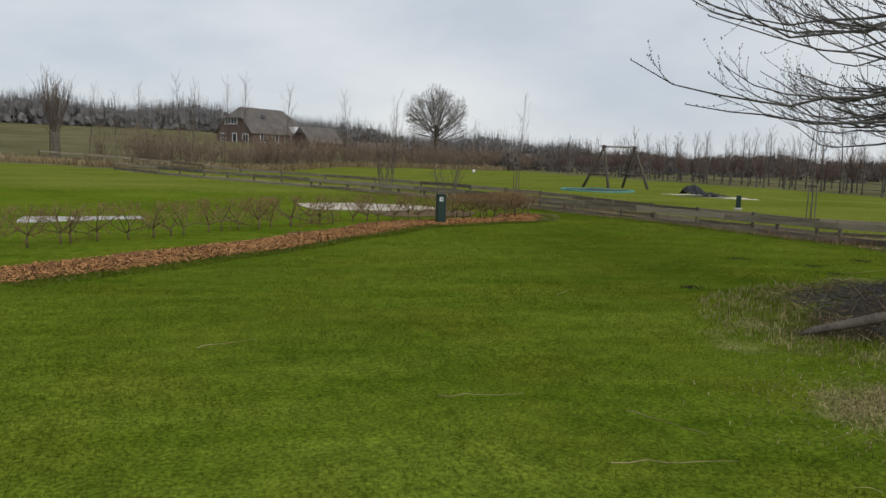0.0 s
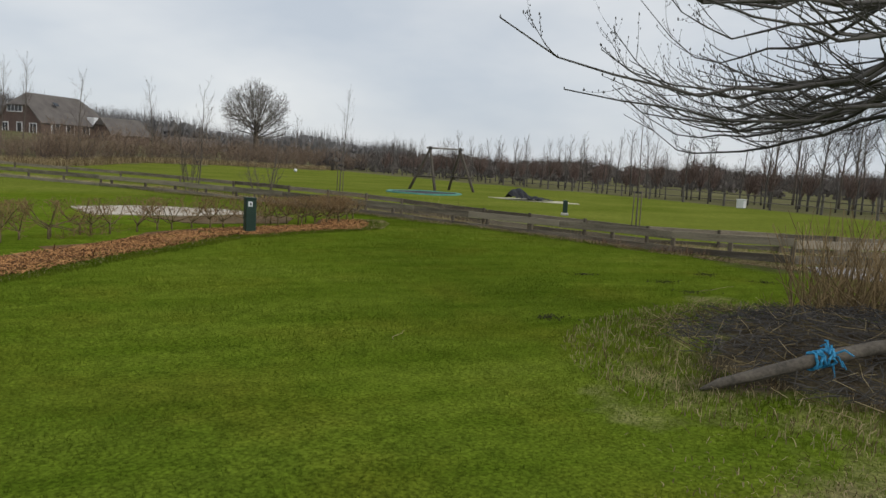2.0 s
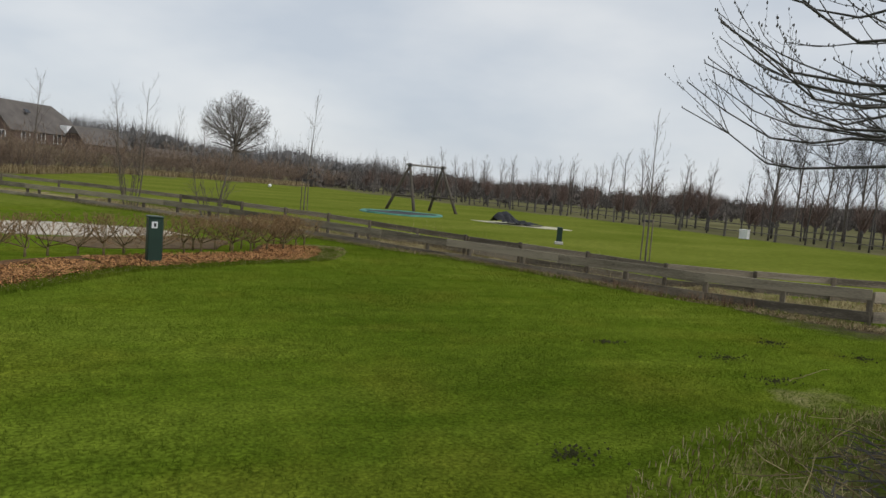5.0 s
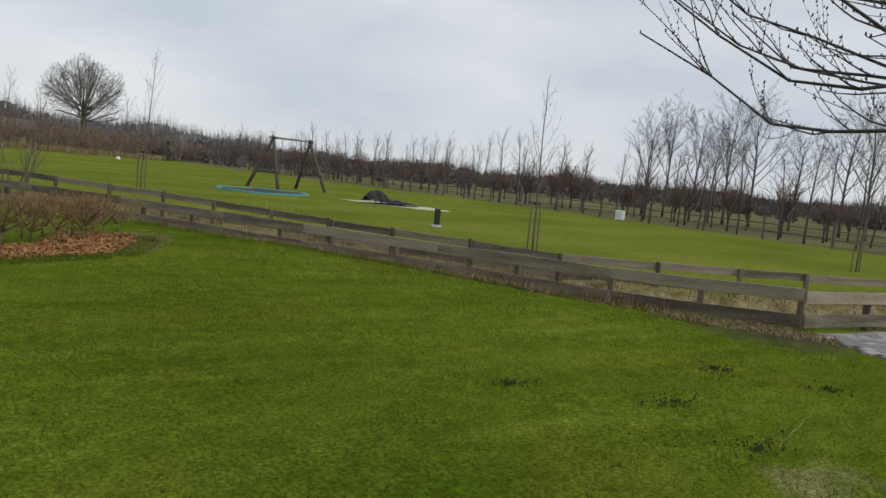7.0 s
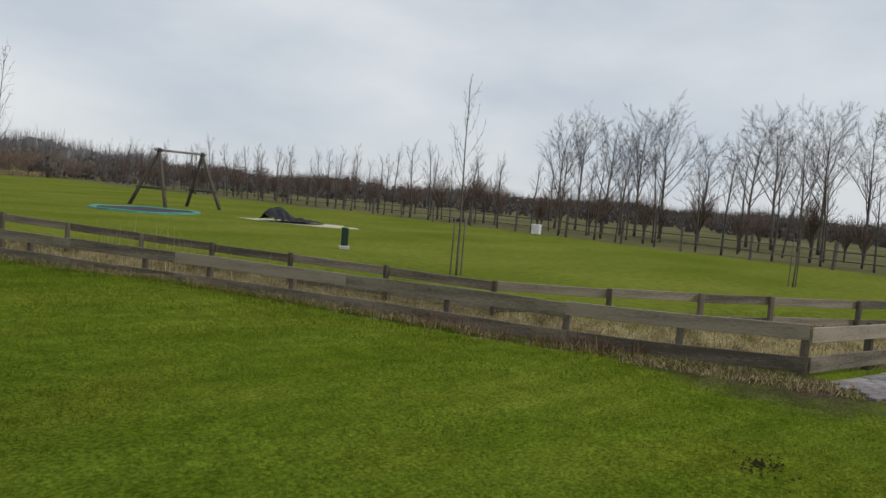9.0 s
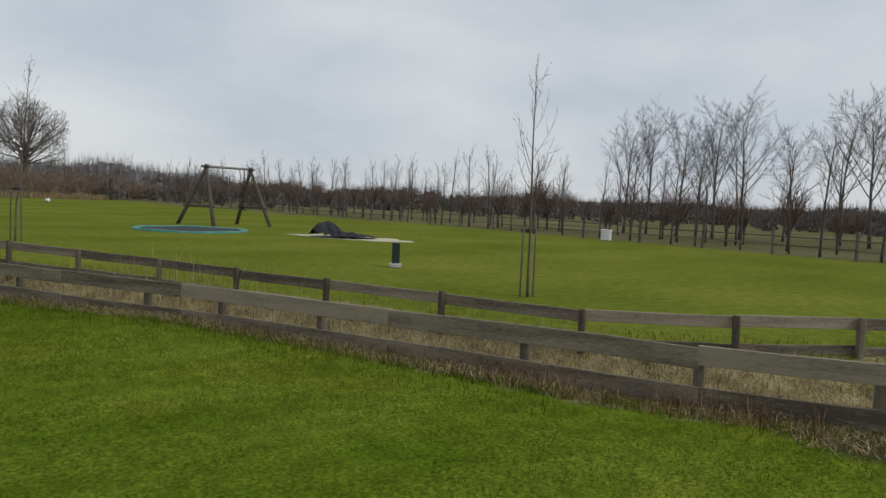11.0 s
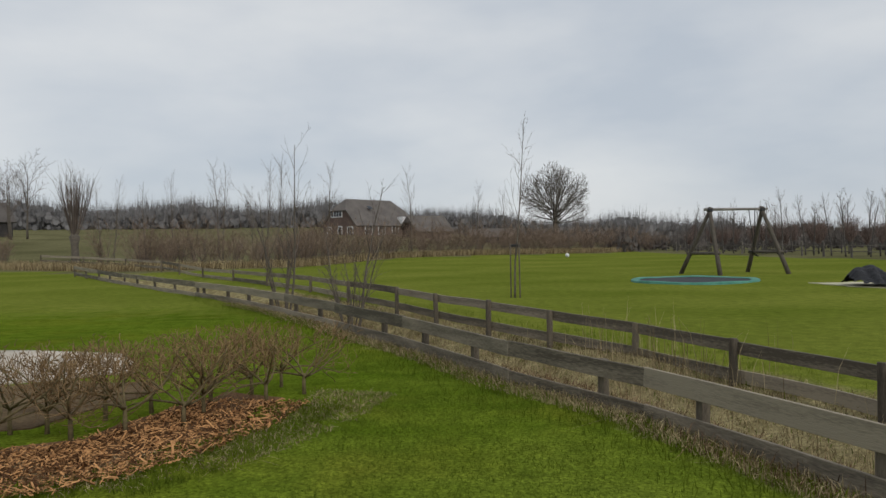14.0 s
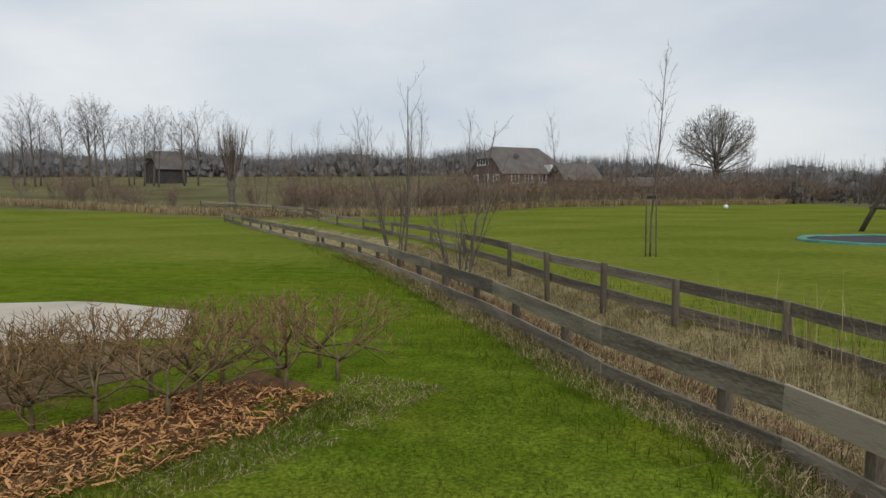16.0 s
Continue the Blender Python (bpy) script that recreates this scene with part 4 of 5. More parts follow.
# thicket along the field's north side and west of it
thick = [bush(320 + k, 3.1, 11, 0.30, "dense brown leafless thicket bush behind the grass", M_THICKET, "thicket bushes") for k in range(4)]
NORTH = [(-42, 70), (-24, 62.5), (-9, 57), (1.5, 60.5), (6, 71), (18.5, 82), (31, 94), (38, 100)]
spots = []
for (ax, ay), (bx, by) in zip(NORTH[:-1], NORTH[1:]):
    ln = math.hypot(bx - ax, by - ay)
    nrm = (-(by - ay) / ln, (bx - ax) / ln)
    for row in range(3):
        for s in np.arange(0.5 * row, ln, 1.75):
            o = 0.6 + 2.2 * row + rng.normal(0, 0.5)
            if -30 < ax < -20 and row < 3 and rng.random() < 0.55:
                continue
            if -22 < ax + (bx - ax) * s / ln < -14 or ax < -30 and rng.random() < 0.5:
                continue
            spots.append((ax + (bx - ax) * s / ln + nrm[0] * o, ay + (by - ay) * s / ln + nrm[1] * o))
order = rng.permutation(len(spots))
spread_copies(thick, [spots[i] for i in order], rng, 0.62, 1.12)

# poplars and slim trees standing in the thicket
slim = [bare_tree("slim_tree", 500 + k, 8.6, 0.075, POPLAR, "slim upright leafless tree in the thicket", "tree", "slim trees in the thicket") for k in range(4)]
spots = [(-13.6, 68.4), (-11.8, 69.5), (-9.8, 70), (-8.4, 70.6), (-6.6, 66), (-4.0, 65), (-15.5, 67), (-4.4, 70.5), (-2.4, 66), (7.5, 73.5), (13.5, 84), (16.5, 86), (-18.5, 66.5), (-20, 74), (26, 93), (1.5, 66)]
spread_copies(slim, spots, rng, 0.58, 0.92)

# broad round tree
rngQ = np.random.default_rng(601)
store = [[], []]
DOME = dict(steps=[1, 9, 6, 4, 3], lift=[0, 0.03, 0.03, 0.03, 0.0], wander=[0, 0.06, 0.10, 0.13, 0.15], count=[0, 12, 8, 5], angle=[0, 40, 40, 40], ratio=[0, 0.36, 0.40, 0.45], thin=0.42, min=0.014, shape=0.35, tip=0.15)
DOME["from"] = [0, 0.30, 0.15, 0.2]
for k in range(40):
    up_ = -0.02 + 1.0 * (k + 0.5) / 40
    a = 2.399 * k
    flat_ = math.sqrt(max(0.02, 1 - up_ * up_))
    d = np.array((flat_ * math.cos(a), flat_ * math.sin(a), 1.15 * up_))
    grow(rngQ, store, (0, 0, 2.6 + 2.0 * (k % 5) / 4), d + np.array((0, 0, 0.12)), 7.4 + 2.2 * up_, 0.13, 1, DOME)
shell = []
for pts, rad in store[1]:
    keep = []
    for p in pts:
        swell = 1 + 0.05 * math.sin(1.3 * p[0] + 2) + 0.05 * math.sin(1.7 * p[1] + p[2]) + rngQ.normal(0, 0.02)
        if (p[0] / 6.2) ** 2 + (p[1] / 6.2) ** 2 + ((p[2] - 5.6) / (6.2 if p[2] > 5.6 else 3.8)) ** 2 > swell * swell:
            break
        keep.append(p)
    if len(keep) > 1:
        shell.append((keep, rad[:len(keep)]))
store[1] = shell
rt = thing("round_tree", pose(31.7, 153, hz(31.7, 153) + 1.0) @ Matrix.Diagonal((1.2, 1.2, 1.32, 1)), "broad round-crowned leafless tree with dense twigs", "tree")
part("trunk", smooth(tubes([([np.array(p) for p in ((0, 0, -1.6), (0.05, 0, 1.5), (0, 0.05, 3.4), (0, 0, 5.4))], [0.62, 0.46, 0.42, 0.28])], 10)), M_BARK, rt)
part("crown", tubes(store[1], 3), M_CROWN, rt)

# pollard willow
rngW = np.random.default_rng(71)
store = [[], []]
SHOOT = dict(steps=[7, 4], lift=[0.07, 0.05], wander=[0.03, 0.06], count=[5], angle=[18], ratio=[0.4], thin=0.5, min=0.012, shape=0.3, tip=0.3)
SHOOT["from"] = [0.3]
for k in range(46):
    a, q = rngW.uniform(0, 6.28), rngW.uniform(0.1, 0.8)
    grow(rngW, store, (0.3 * q * math.cos(a), 0.3 * q * math.sin(a), 2.1 + rngW.uniform(-0.1, 0.15)), (q * 0.5 * math.cos(a), q * 0.5 * math.sin(a), 1), rngW.uniform(3.2, 4.6), 0.042, 0, SHOOT)
wx, wy = -17.8, 65.6
wl_ = thing("pollard_willow", pose(wx, wy, hz(wx, wy)), "old pollard willow with a crown of upright shoots", "tree")
part("trunk", smooth(tubes([([np.array(p) for p in ((0, 0, -0.2), (0.03, 0, 0.5), (-0.02, 0.02, 1.4), (0, 0, 2.0), (0, 0, 2.3))], [0.36, 0.28, 0.26, 0.40, 0.20])], 10)), M_BARK, wl_)
part("crown", tubes(store[0] + store[1], 3), M_TWIG, wl_, "long upright bare shoots")

# tall wood on the west
west = [bare_tree("wood_tree", 700 + k, 12.0, 0.20, WOOD, "tall leafless tree at the wood's edge", "tree", "western wood edge") for k in range(3)]
spots = [(-62 + 3.4 * k + rng.normal(0, 1.0), 85 + 1.4 * k + rng.normal(0, 3)) for k in range(6)] + [(-70 + 6 * k, 98 + 3 * k + rng.normal(0, 3)) for k in range(5)] + [(-80, 86), (-74, 80), (-68, 74), (-90, 84)]
spots += [(-64 + 2.6 * k, 92 + 1.6 * k + rng.normal(0, 2)) for k in range(8)]
spread_copies(west, spots, rng, 0.60, 0.82)


# distant woods closing the view all round: ragged crowns on thin stems
def far_wood(name, az0, az1, dist, depth, tall, step, seed, label, material=M_FAR):
    rng = np.random.default_rng(seed)
    vs, fs = [], []
    az = az0
    while az < az1:
        for row in range(3):
            d = dist + depth * row / 2 + rng.normal(0, depth * 0.15)
            a = radians(az + rng.normal(0, step * 0.3))
            x, y = 11 + d * math.sin(a), 14 + d * math.cos(a)
            z = hz(x, y)
            h = tall * rng.uniform(0.85, 1.1) * (1 + 0.16 * math.sin(az * 0.55 + row) + 0.08 * math.sin(az * 1.9 + 2 * row))
            w = h * rng.uniform(0.30, 0.5)
            for k in range(150):
                b = rng.uniform(0, 6.28)
                r = w * math.sqrt(rng.random())
                base = len(vs)
                cx_, cy_ = x + r * math.cos(b), y + r * math.sin(b)
                dome = math.sqrt(max(0.0, 1 - (r / w) ** 2))
                if k % 2 == 0:
                    s = h * rng.uniform(0.045, 0.085)
                    zc = z + h * rng.uniform(0.02, 0.16 + 0.42 * dome)
                    c, e = rng.uniform(0, 3.14), rng.uniform(0.6, 1.3)
                    for g in range(6):
                        t = g * 1.047 + rng.uniform(-0.2, 0.2)
                        vs.append((cx_ + s * math.cos(t) * math.cos(c), cy_ + s * math.cos(t) * math.sin(c), zc + s * e * math.sin(t)))
                    fs.append(tuple(range(base, base + 6)))
                    continue
                low = h * rng.uniform(0.0, 0.5)
                high = h * (0.45 + 0.55 * dome) * rng.uniform(0.78, 1.0)
                s = h * rng.uniform(0.004, 0.012)
                c, q = rng.uniform(0, 3.14), rng.normal(0, 0.10) * h
                vs += [(cx_ + s * math.cos(c), cy_ + s * math.sin(c), z + low), (cx_ - s * math.cos(c), cy_ - s * math.sin(c), z + low), (cx_ + q * math.cos(b), cy_ + q * math.sin(b), z + max(high, low + 0.2 * h))]
                fs.append((base, base + 1, base + 2))
        az += step
    return thing(name, Matrix(), label, "wood", "", (vs, fs), material, "stuff")


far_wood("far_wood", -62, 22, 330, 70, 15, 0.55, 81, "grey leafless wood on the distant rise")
far_wood("far_wood", 18, 128, 240, 80, 7.5, 0.7, 82, "grey leafless trees along the far horizon", M_FAR_DARK)
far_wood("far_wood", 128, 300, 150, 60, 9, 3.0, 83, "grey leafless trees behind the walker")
far_wood("far_hedgerow", 14, 110, 95, 60, 2.9, 0.8, 84, "grey-brown hedgerow beyond the field", M_FAR_DARK)


# ---- buildings ----
def prism(w, l, eave, ridge, hip, over=0.35):
    """A roof whose ridge runs along y, half-hipped at both ends."""
    bm = bmesh.new()
    a, b = w / 2 + over, l / 2 + over
    f = 0.55
    hz_ = eave + (ridge - eave) * f
    pts = {}
    for sy in (-1, 1):
        pts[sy, "l"] = bm.verts.new((-a, sy * b, eave - 0.2))
        pts[sy, "r"] = bm.verts.new((a, sy * b, eave - 0.2))
        pts[sy, "hl"] = bm.verts.new((-a * (1 - f), sy * b, hz_))
        pts[sy, "hr"] = bm.verts.new((a * (1 - f), sy * b, hz_))
        pts[sy, "t"] = bm.verts.new((0, sy * (b - hip), ridge))
    for s, h in (("l", "hl"), ("r", "hr")):
        bm.faces.new((pts[-1, s], pts[1, s], pts[1, h], pts[1, "t"], pts[-1, "t"], pts[-1, h]))
    for sy in (-1, 1):
        bm.faces.new((pts[sy, "hl"], pts[sy, "hr"], pts[sy, "t"]))
    bmesh.ops.recalc_face_normals(bm, faces=bm.faces[:])
    bmesh.ops.solidify(bm, geom=bm.faces[:], thickness=0.22)
    return bm


def gable_walls(w, l, eave, ridge, f=0.55):
    bm = bmesh.new()
    sec = [(-w / 2, -0.6), (w / 2, -0.6), (w / 2, eave), (w / 2 * (1 - f), eave + (ridge - eave) * f - 0.05), (-w / 2 * (1 - f), eave + (ridge - eave) * f - 0.05), (-w / 2, eave)]
    ends = [[bm.verts.new((x, s * l / 2, z)) for x, z in sec] for s in (-1, 1)]
    bm.faces.new(ends[0])
    bm.faces.new(ends[1][::-1])
    for i in range(len(sec)):
        j = (i + 1) % len(sec)
        bm.faces.new((ends[0][i], ends[0][j], ends[1][j], ends[1][i]))
    bmesh.ops.recalc_face_normals(bm, faces=bm.faces[:])
    return bm


def window(parent, x, y, z, w, h, turn, bars=1):
    at = world_of(parent) @ pose(x, y, z, 0, 0, turn)
    bm = bmesh.new()
    t = 0.12
    for s in (-1, 1):
        block(bm, (t, 0.10, h + 2 * t), pose(s * (w + t) / 2, 0, 0))
        block(bm, (w, 0.10, t), pose(0, 0, s * (h + t) / 2))
    for k in range(bars):
        block(bm, (0.07, 0.08, h), pose(-w / 2 + w * (k + 1) / (bars + 1), 0.0, 0))
    win = part("window", bm, M_WHITE, parent, "white-framed window", at)
    part("pane", one_block((w, 0.03, h), pose(0, 0.0, 0)), M_PANE, win, "dark glass pane")
    return win


def farmhouse():
    x, y = -5.4, 152.0
    h = thing("farmhouse", pose(x, y, hz(x, y) - 0.4, 0, 0, -42), "dark brick farmhouse with a large half-hipped roof", "house")
    w, l, eave, ridge = 10.0, 15.0, 2.7, 7.8
    part("wall", gable_walls(w, l, eave, ridge), M_BRICK, h)
    part("roof", prism(w, l, eave, ridge, 2.0), M_ROOF, h, "dark thatched half-hipped roof")
    yf = -l / 2 - 0.04
    for k, (wx, wz, ww, wh, bars) in enumerate(((-1.4, 5.0, 3.2, 1.3, 3), (-3.6, 1.5, 1.2, 1.7, 1), (-0.4, 1.4, 1.0, 2.0, 0), (2.6, 1.5, 1.4, 1.6, 1))):
        window(h, wx + 0.6, yf, wz, ww, wh, 0, bars)
    for wy in (-4.5, -1.2, 2.4):
        window(h, w / 2 + 0.04, wy, 1.6, 1.6, 1.5, 90, 1)
    r = part("roof_window", one_block((0.8, 1.0, 0.08), world_of(h).inverted() @ world_of(h) @ pose(2.6, -2.0, 6.1, 0, 43, 0)), M_PANE, h, "small roof light")
    part("dormer", one_block((1.6, 1.8, 1.4), pose(4.6, 5.0, 3.6), 0.05), M_WHITE, h, "pale dormer side")
    return h


farmhouse()


def barn(name, x, y, turn, w, l, eave, ridge, wall, label):
    b = thing(name, pose(x, y, hz(x, y) - 0.3, 0, 0, turn), label, "barn")
    part("wall", gable_walls(w, l, eave, ridge, 0.97), wall, b)
    part("roof", prism(w, l, eave, ridge, 0.05, 0.4), M_ROOF, b)
    part("barn_door", one_block((2.2, 0.08, 2.2), pose(0, -l / 2 - 0.05, 1.1), 0.02), M_DARKWOOD, b)
    return b


barn("barn", 5.9, 152.0, -55, 6.4, 8.0, 2.0, 5.0, M_BRICK, "small dark barn beside the farmhouse")
sh = barn("timber_shed", -55.2, 112.0, -30, 4.2, 4.6, 1.7, 4.4, M_DARKWOOD, "dark tarred timber shed at the wood's edge")
sh.location.z += 1.2
barn("low_barn", 20.0, 158.0, 80, 5.0, 9.0, 1.8, 3.4, M_DARKWOOD, "low dark barn among bushes")


# ---- paved drive ----
drive = thing("pavement_drive", pose(15.5, 10.2, 0), "worn grey brick-paved drive beside the fence", "pavement", "", None, None, "structure")
DRIVE = [(15.5, 10.2), (15.0, 9.45), (15.2, 8.7), (16.2, 7.4), (22.0, 6.3), (22.5, 8.95), (18.2, 9.75)]
bed = bmesh.new()
bed.faces.new([bed.verts.new((x, y, 0.004)) for x, y in DRIVE])
part("paver_bed", bed, M_SOIL, drive, "sandy joints", Matrix())
pav = as_mesh("paver", one_block((0.205, 0.10, 0.05), Matrix(), 0.005))
rngP = np.random.default_rng(91)
nearest, rest = [], bmesh.new()
ca, sa = math.cos(radians(-9.5)), math.sin(radians(-9.5))
for i in range(0, 36):
    for j in range(0, 42):
        u, v = -0.9 + 0.212 * i + (0.106 if j % 2 else 0), -4.2 + 0.107 * j
        x, y = 15.5 + u * ca - v * sa, 10.2 + u * sa + v * ca
        if inside(np.array([x]), np.array([y]), DRIVE)[0]:
            nearest.append((x, y))
nearest.sort(key=lambda p: p[0] * 0.9 - p[1] * 0.4)
for k, (x, y) in enumerate(nearest):
    m = pose(x, y, 0.002 + rngP.normal(0, 0.003), rngP.normal(0, 0.8), rngP.normal(0, 0.8), -9.5 + rngP.normal(0, 0.8))
    if k < 280:
        part("paver", pav, M_PAVER, drive, at=m)
    else:
        block(rest, (0.205, 0.10, 0.05), m)
if len(rest.verts):
    tagged(part("pavers", rest, M_PAVER, drive, at=Matrix()), kind="stuff")


# ---- grass, straw and chips ----
def blades(name, x, y, tall, width, lean, material, label, category, seed, segs=1):
    """Thin leaning blades, one island each."""
    rng = np.random.default_rng(seed)
    n = len(x)
    z = height(x, y)
    a = rng.uniform(0, 2 * np.pi, n)
    b = rng.uniform(0, 2 * np.pi, n)
    h = tall * rng.uniform(0.5, 1.3, n)
    o = lean * rng.normal(0, 1, n) * h
    wx, wy = width * np.cos(a) * 0.5, width * np.sin(a) * 0.5
    if segs == 1:
        v = np.empty((n, 3, 3))
        v[:, 0] = np.stack([x - wx, y - wy, z - 0.005], -1)
        v[:, 1] = np.stack([x + wx, y + wy, z - 0.005], -1)
        v[:, 2] = np.stack([x + o * np.cos(b), y + o * np.sin(b), z + h], -1)
        per, faces = 3, np.arange(n * 3).reshape(n, 3)
    else:
        v = np.empty((n, 5, 3))
        mx, my = x + 0.35 * o * np.cos(b), y + 0.35 * o * np.sin(b)
        droop = np.clip(1.0 - 0.25 * np.abs(o / h), 0.15, 1)
        v[:, 0] = np.stack([x - wx, y - wy, z - 0.01], -1)
        v[:, 1] = np.stack([x + wx, y + wy, z - 0.01], -1)
        v[:, 2] = np.stack([mx + wx * 0.8, my + wy * 0.8, z + h * 0.6], -1)
        v[:, 3] = np.stack([mx - wx * 0.8, my - wy * 0.8, z + h * 0.6], -1)
        v[:, 4] = np.stack([x + o * np.cos(b), y + o * np.sin(b), z + h * droop], -1)
        base = np.arange(n)[:, None] * 5
        per, faces = 5, np.concatenate([base + np.array([[0, 1, 2]]), base + np.array([[0, 2, 3]]), base + np.array([[3, 2, 4]])])
    me = bpy.data.meshes.new(name)
    me.vertices.add(n * per)
    me.vertices.foreach_set("co", v.reshape(-1).astype(np.float32))
    k = len(faces)
    me.loops.add(k * 3)
    me.polygons.add(k)
    me.loops.foreach_set("vertex_index", faces.reshape(-1).astype(np.int32))
    me.polygons.foreach_set("loop_start", np.arange(0, k * 3, 3, dtype=np.int32))
    me.update(calc_edges=True)
    me.validate()
    return thing(name, Matrix(), label, category, "", me, material, "stuff")


rng = np.random.default_rng(101)
LAWN = [(-3, 1), (14.6, 1), (14.9, 9.6), (14.0, 12.6), (12.9, 15.4), (11.9, 18.0), (10.7, 20.3), (9.6, 22.8), (8.2, 25.4), (6.4, 28), (4.5, 30), (6.5, 25), (8.6, 21), (10.2, 19.8), (9.7, 18.2), (9.25, 17.2), (8.75, 16.4), (8.0, 16.1), (7.0, 15.7), (5.8, 15.0), (2.7, 11.0), (-0.3, 7.9), (-3.2, 5)]
n = 700000
gx_, gy_ = rng.uniform(-3, 15, n), rng.uniform(0.5, 30, n)
ok = inside(gx_, gy_, LAWN) & (np.hypot((gx_ - PILE[0]) / 1.25, gy_ - PILE[1]) > 1.8)
ok &= away(gx_, gy_, DITCH) > 1.55 + 0.3 * rng.random(n)
ok &= rng.random(n) > 0.9 * sstep(17.5, 30, gy_)
tuft = 0.023 * (1 + 0.35 * np.sin(gx_[ok] * 2.1 + 1.3 * np.sin(gy_[ok] * 1.7)) * np.sin(gy_[ok] * 2.6 + 0.8 * np.sin(gx_[ok] * 3.1)))
blades("lawn_grass", gx_[ok], gy_[ok], tuft, 0.0065, 1.8, M_BLADE, "short mown green lawn grass", "grass", 102)


def along(line, n, lo, hi, rng):
    """Points scattered beside a polyline, between two distances from it."""
    seg = np.array([math.dist(a, b) for a, b in zip(line[:-1], line[1:])])
    k = rng.choice(len(seg), n, p=seg / seg.sum())
    a, b = np.array(line)[k], np.array(line)[k + 1]
    t = rng.random(n)[:, None]
    d = (b - a) / seg[k][:, None]
    o = rng.uniform(lo, hi, n)[:, None] * np.stack([-d[:, 1], d[:, 0]], -1)
    p = a + (b - a) * t + o
    return p[:, 0], p[:, 1]


near_ditch = DITCH[1:11]
x, y = along(near_ditch, 56000, -1.1, 1.55, rng)
blades("dead_grass", x, y, 0.10, 0.006, 1.5, M_STRAW, "long dead straw-coloured grass in the ditch", "grass", 103, 2)
x, y = along(near_ditch, 13000, -1.9, 2.2, rng)
blades("verge_grass", x, y, 0.08, 0.007, 0.9, M_BLADE, "rough green grass under the fences", "grass", 104, 2)
x, y = along([(11.5, 21.5), (13.2, 19.6), (14.6, 15.6)], 90, -0.8, -0.3, rng)
blades("dry_stalks", x, y, 0.55, 0.006, 0.25, M_STRAW, "tall pale dry stalks by the field fence", "grass", 105, 2)
x, y = along([(-40, 64), (-24, 60.5), (-9, 55.5), (1.2, 58.8), (5.4, 70), (18.2, 81), (31, 93)], 26000, -0.6, 1.6, rng)
blades("rank_grass", x, y, 0.55, 0.03, 0.5, M_STRAW, "pale rank grass before the thicket", "grass", 106, 2)
a_, q_ = rng.uniform(0, 6.28, 6000), np.sqrt(rng.uniform(0.36, 1.0, 6000))
blades("rough_grass", PILE[0] + 3.1 * q_ * np.cos(a_), PILE[1] + 2.5 * q_ * np.sin(a_), 0.07, 0.006, 0.9, M_STRAW, "rough yellowed grass round the brush heap", "grass", 107, 2)
a_, q_ = rng.uniform(0, 6.28, 15000), 0.52 + 0.17 * np.abs(rng.normal(0, 1, 15000))
clump = 0.034 * np.clip(1.6 - q_, 0.35, 1) * (1 + 0.5 * np.sin(9 * a_ + 5 * q_) * np.sin(14 * q_ + 3 * a_))
blades("tufted_grass", PILE[0] + 3.9 * q_ * np.cos(a_), PILE[1] + 3.2 * q_ * np.sin(a_), clump, 0.006, 0.9, M_BLADE, "rough unmown green tufts round the brush heap", "grass", 114, 2)
x, y = along([(15.3, 9.9), (14.9, 10.6), (14.4, 11.9)], 1500, -0.35, 0.2, rng)
blades("straw_heap", x, y, 0.06, 0.008, 2.2, M_STRAW, "flattened dead grass by the fence corner", "grass", 109, 2)
x, y = along(MULCH_EDGE[2:], 3500, -0.4, 0.1, rng)
blades("withered_grass", x, y, 0.04, 0.004, 2.2, M_STRAW, "withered grass fringe before the mulch", "grass", 110, 2)
x, y = along(MULCH_EDGE[2:], 16000, -0.5, 0.12, rng)
blades("edge_grass", x, y, 0.055, 0.005, 1.1, M_BLADE, "longer grass along the mulch edge", "grass", 108, 2)

x, y = along([(15.2, 12.2), (14.3, 13.9), (13.8, 15.8), (13.0, 17.8)], 900, 0.0, 0.8, rng)
blades("dead_bracken", x, y, 0.13, 0.006, 1.2, M_BRACKEN, "reddish-brown dead stems under the fence", "weeds", 112, 2)
x, y = along([(14.4, 12.6), (13.2, 15.4), (12.1, 18.0)], 900, -0.15, 0.35, rng)
blades("green_weeds", x, y, 0.08, 0.009, 1.1, M_BLADE, "tufts of broad green weeds by the fence", "weeds", 113, 2)
front = [(p[0], p[1]) for p in FRONT[3:12]]
x, y = along(front, 13000, 0.0, 0.45, rng)
blades("fence_straw", x, y, 0.05, 0.006, 1.9, M_STRAW, "bleached dead grass along the fence foot", "grass", 115, 2)
x, y = along(front, 7000, 0.1, 0.55, rng)
blades("fence_tufts", x, y, 0.065, 0.006, 1.1, M_BLADE, "longer green tufts at the fence foot", "grass", 116, 2)
x, y = along(front, 8000, -1.1, -0.3, rng)
blades("brown_stalks", x, y, 0.15, 0.007, 1.3, M_BRACKEN, "brown collapsed stalks filling the ditch", "weeds", 117, 2)
clumps = np.concatenate([rng.normal((cx_, cy_), (0.30, 0.45), (60, 2)) for cx_, cy_ in ((13.0, 21.2), (13.65, 19.6), (13.3, 20.5), (14.9, 15.9))])
blades("tall_stalks", clumps[:, 0], clumps[:, 1], 0.62, 0.005, 0.28, M_STRAW, "tall pale dry grass stalks at the field fence", "grass", 118, 2)
cx_, cy_ = along([(14.95, 11.9), (14.35, 13.2), (13.95, 14.3)], 700, -0.1, 0.55, rng)
keep_ = np.sin(cx_ * 9 + 4 * np.sin(cy_ * 5)) > -0.1
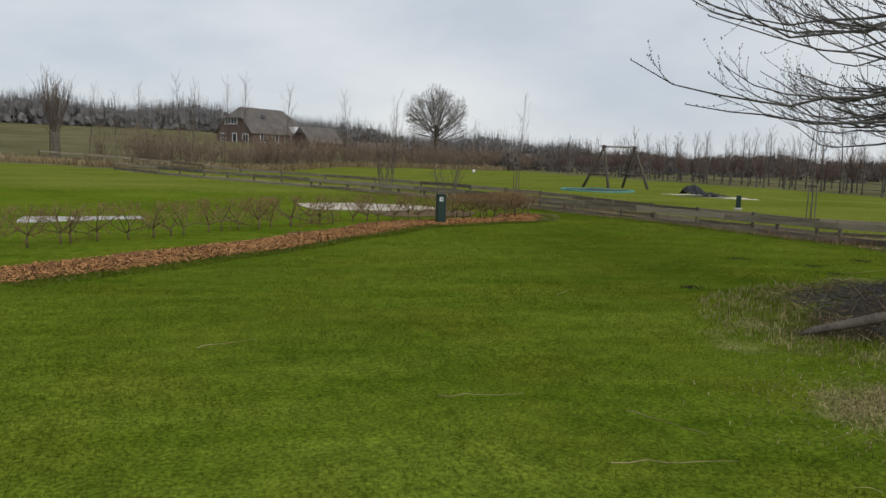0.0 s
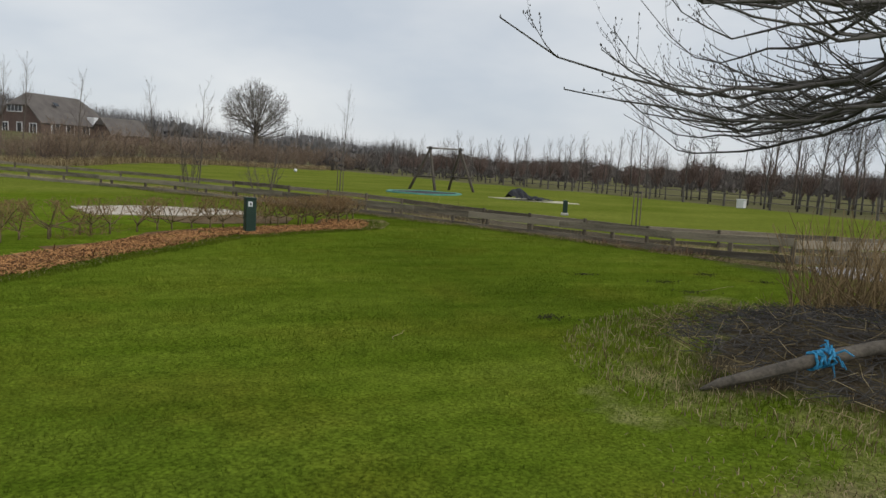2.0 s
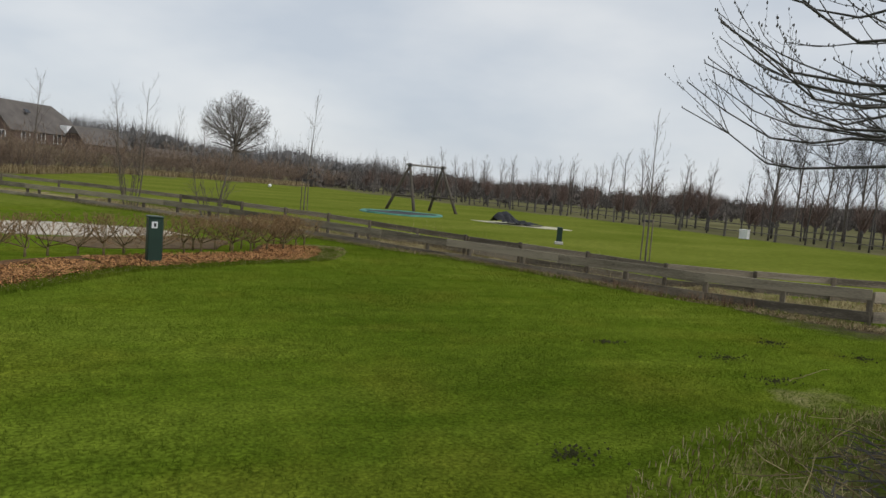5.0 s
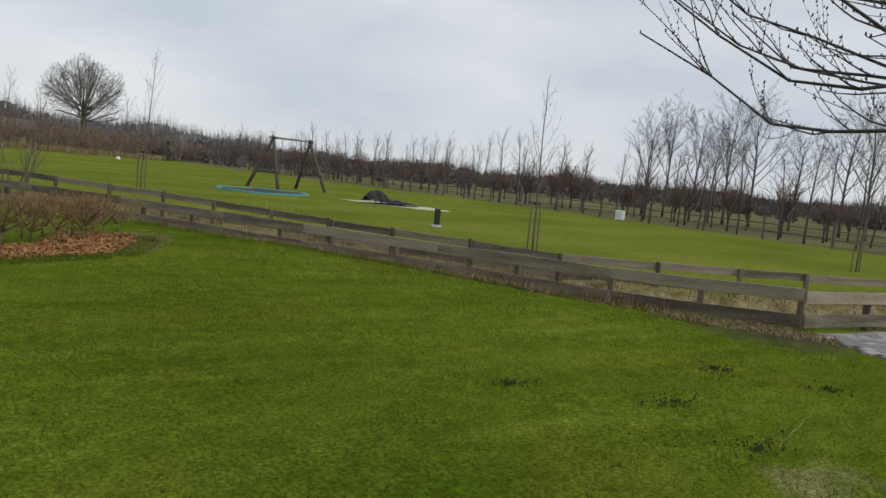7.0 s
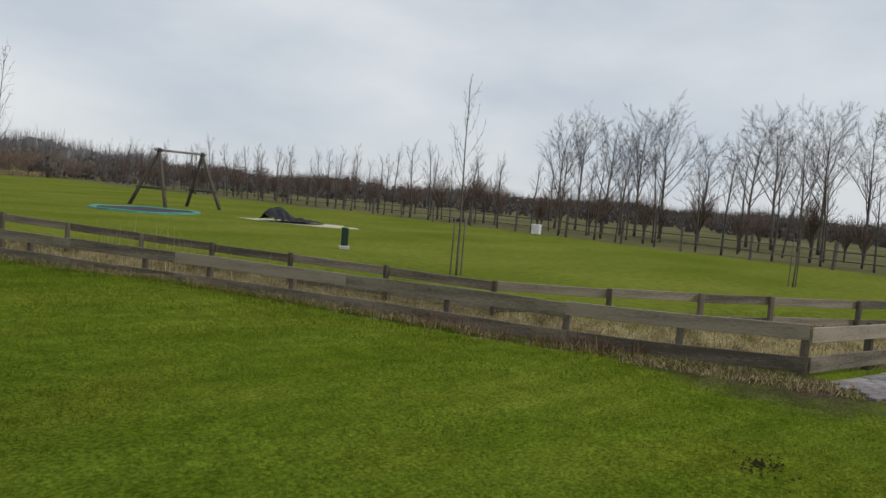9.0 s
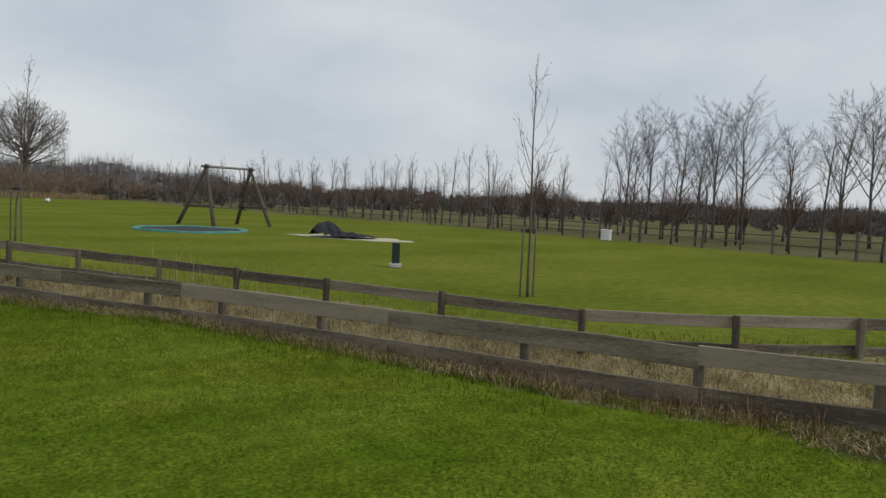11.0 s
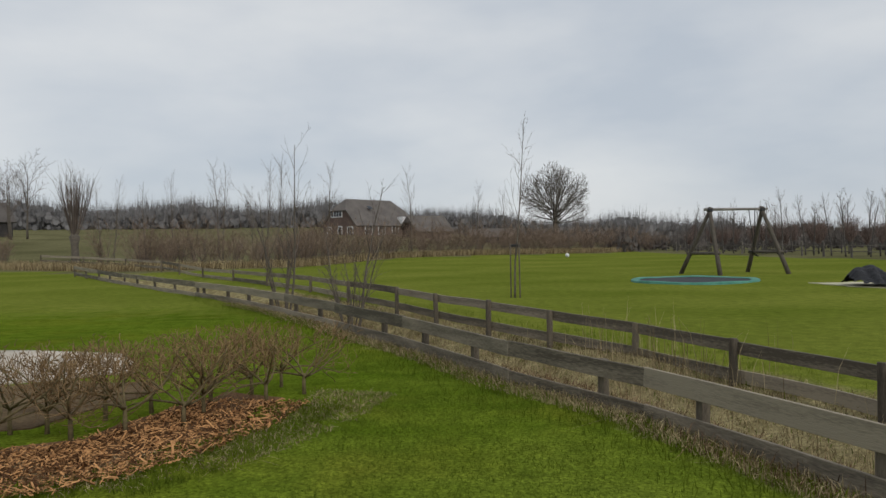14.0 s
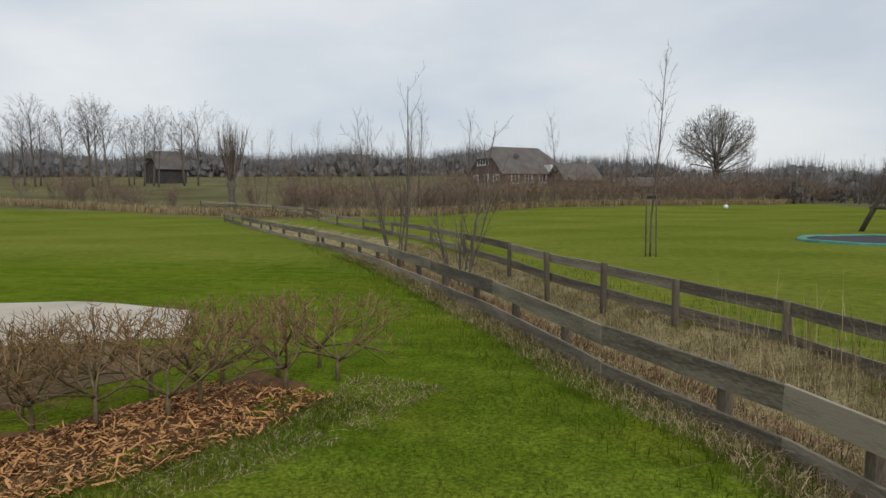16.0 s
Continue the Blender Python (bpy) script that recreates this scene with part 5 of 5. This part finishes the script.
cx_, cy_ = cx_[keep_], cy_[keep_]
blades("red_stems", cx_, cy_, 0.22, 0.006, 0.9, M_BRACKEN, "thick reddish dead stems under the fence", "weeds", 119, 2)
pa, pq = rng.uniform(0, 6.28, 2600), np.abs(rng.normal(0, 0.5, 2600))
blades("dry_patch", 6.9 + pq * np.cos(pa), 3.0 + 1.2 * pq * np.sin(pa), 0.035, 0.006, 2.0, M_STRAW, "flattened dry grass patch on the lawn", "grass", 120, 2)
x, y = along([(7.9, 16.9), (8.9, 17.0), (9.5, 18.0), (9.75, 19.1)], 4200, -0.6, 0.15, rng)
blades("hay_fringe", x, y, 0.028, 0.005, 3.2, M_STRAW, "cut dry grass lying beside the mulch", "grass", 121, 2)
# bark chips on the bed
rng = np.random.default_rng(111)
vs, fs = [], []
cx, cy = along(MULCH_EDGE[1:], 34000, -0.16, 0.95, rng)
keep_ = away(cx, cy, MULCH_EDGE) < 0.95 * (1 - 0.45 * sstep(8.4, 9.3, cx))
cx, cy = cx[keep_], cy[keep_]
for px, py in zip(cx, cy):
    m = pose(px, py, hz(px, py) + 0.02 + rng.uniform(0, 0.03), rng.normal(0, 22), rng.normal(0, 22), rng.uniform(0, 360))
    big = rng.random() < 0.16
    a, b, c = rng.uniform(0.010, 0.030) * (2.3 if big else 1), rng.uniform(0.003, 0.008) * (1.3 if big else 1), rng.uniform(0.002, 0.006)
    base = len(vs)
    for q in ((-a, -b, 0), (a, -b * 0.6, 0), (a * 0.9, b, 0), (-a * 0.8, b * 0.7, 0), (-a * 0.7, 0, c), (a * 0.6, 0, c)):
        vs.append(tuple(m @ Vector(q)))
    fs += [(base, base + 1, base + 5, base + 4), (base + 1, base + 2, base + 5), (base + 2, base + 3, base + 4, base + 5), (base + 3, base, base + 4)]
thing("bark_chips", Matrix(), "loose reddish bark chips on the hedge bed", "mulch", "", (vs, fs), M_CHIP, "stuff")


# crumbled soil of old molehills on the lawn
rng = np.random.default_rng(121)
for mx, my, mr in ((7.95, 7.48, 0.20), (11.25, 9.25, 0.24), (12.45, 9.7, 0.20), (10.33, 10.06, 0.14), (12.94, 8.95, 0.22), (10.95, 8.45, 0.22)):
    vs, fs = [], []
    for k in range(80):
        a, q = rng.uniform(0, 6.28), 0.8 * mr * abs(rng.normal(0, 0.6))
        px, py, s = mx + 1.5 * q * math.cos(a), my + q * math.sin(a), rng.uniform(0.006, 0.017)
        z = hz(px, py) + 0.012
        base = len(vs)
        for v in ((1, 0, 0), (-0.5, 0.87, 0), (-0.5, -0.87, 0), (0.1, 0.1, 1.1)):
            vs.append((px + s * v[0] * rng.uniform(0.7, 1.3), py + s * v[1] * rng.uniform(0.7, 1.3), z + s * v[2]))
        fs += [(base, base + 1, base + 3), (base + 1, base + 2, base + 3), (base + 2, base, base + 3), (base, base + 2, base + 1)]
    thing("molehill", Matrix(), "small flat molehill of dark crumbled soil", "molehill", "molehills on the lawn", (vs, fs), M_MOLE, "stuff")


# thin pale twigs lying on the lawn
rng = np.random.default_rng(131)
for ax, ay, bx, by in ((3.9, 3.66, 4.45, 3.63), (2.2, 4.97, 2.65, 5.2), (5.05, 3.3, 5.35, 2.85), (5.9, 6.9, 6.15, 7.15), (4.6, 2.55, 5.3, 2.5), (11.0, 8.35, 11.9, 8.6)):
    n_ = 7
    pts = [np.array((ax + (bx - ax) * i / n_ + rng.normal(0, 0.012), ay + (by - ay) * i / n_ + rng.normal(0, 0.012), 0)) for i in range(n_ + 1)]
    for p in pts:
        p[2] = hz(p[0], p[1]) + 0.040 + rng.normal(0, 0.003)
    thing("fallen_twig", Matrix(), "thin pale dry twig lying on the lawn", "twig", "twigs on the lawn", tubes([(pts, [0.0035 - 0.0003 * i for i in range(n_ + 1)])], 5), M_STRAW)
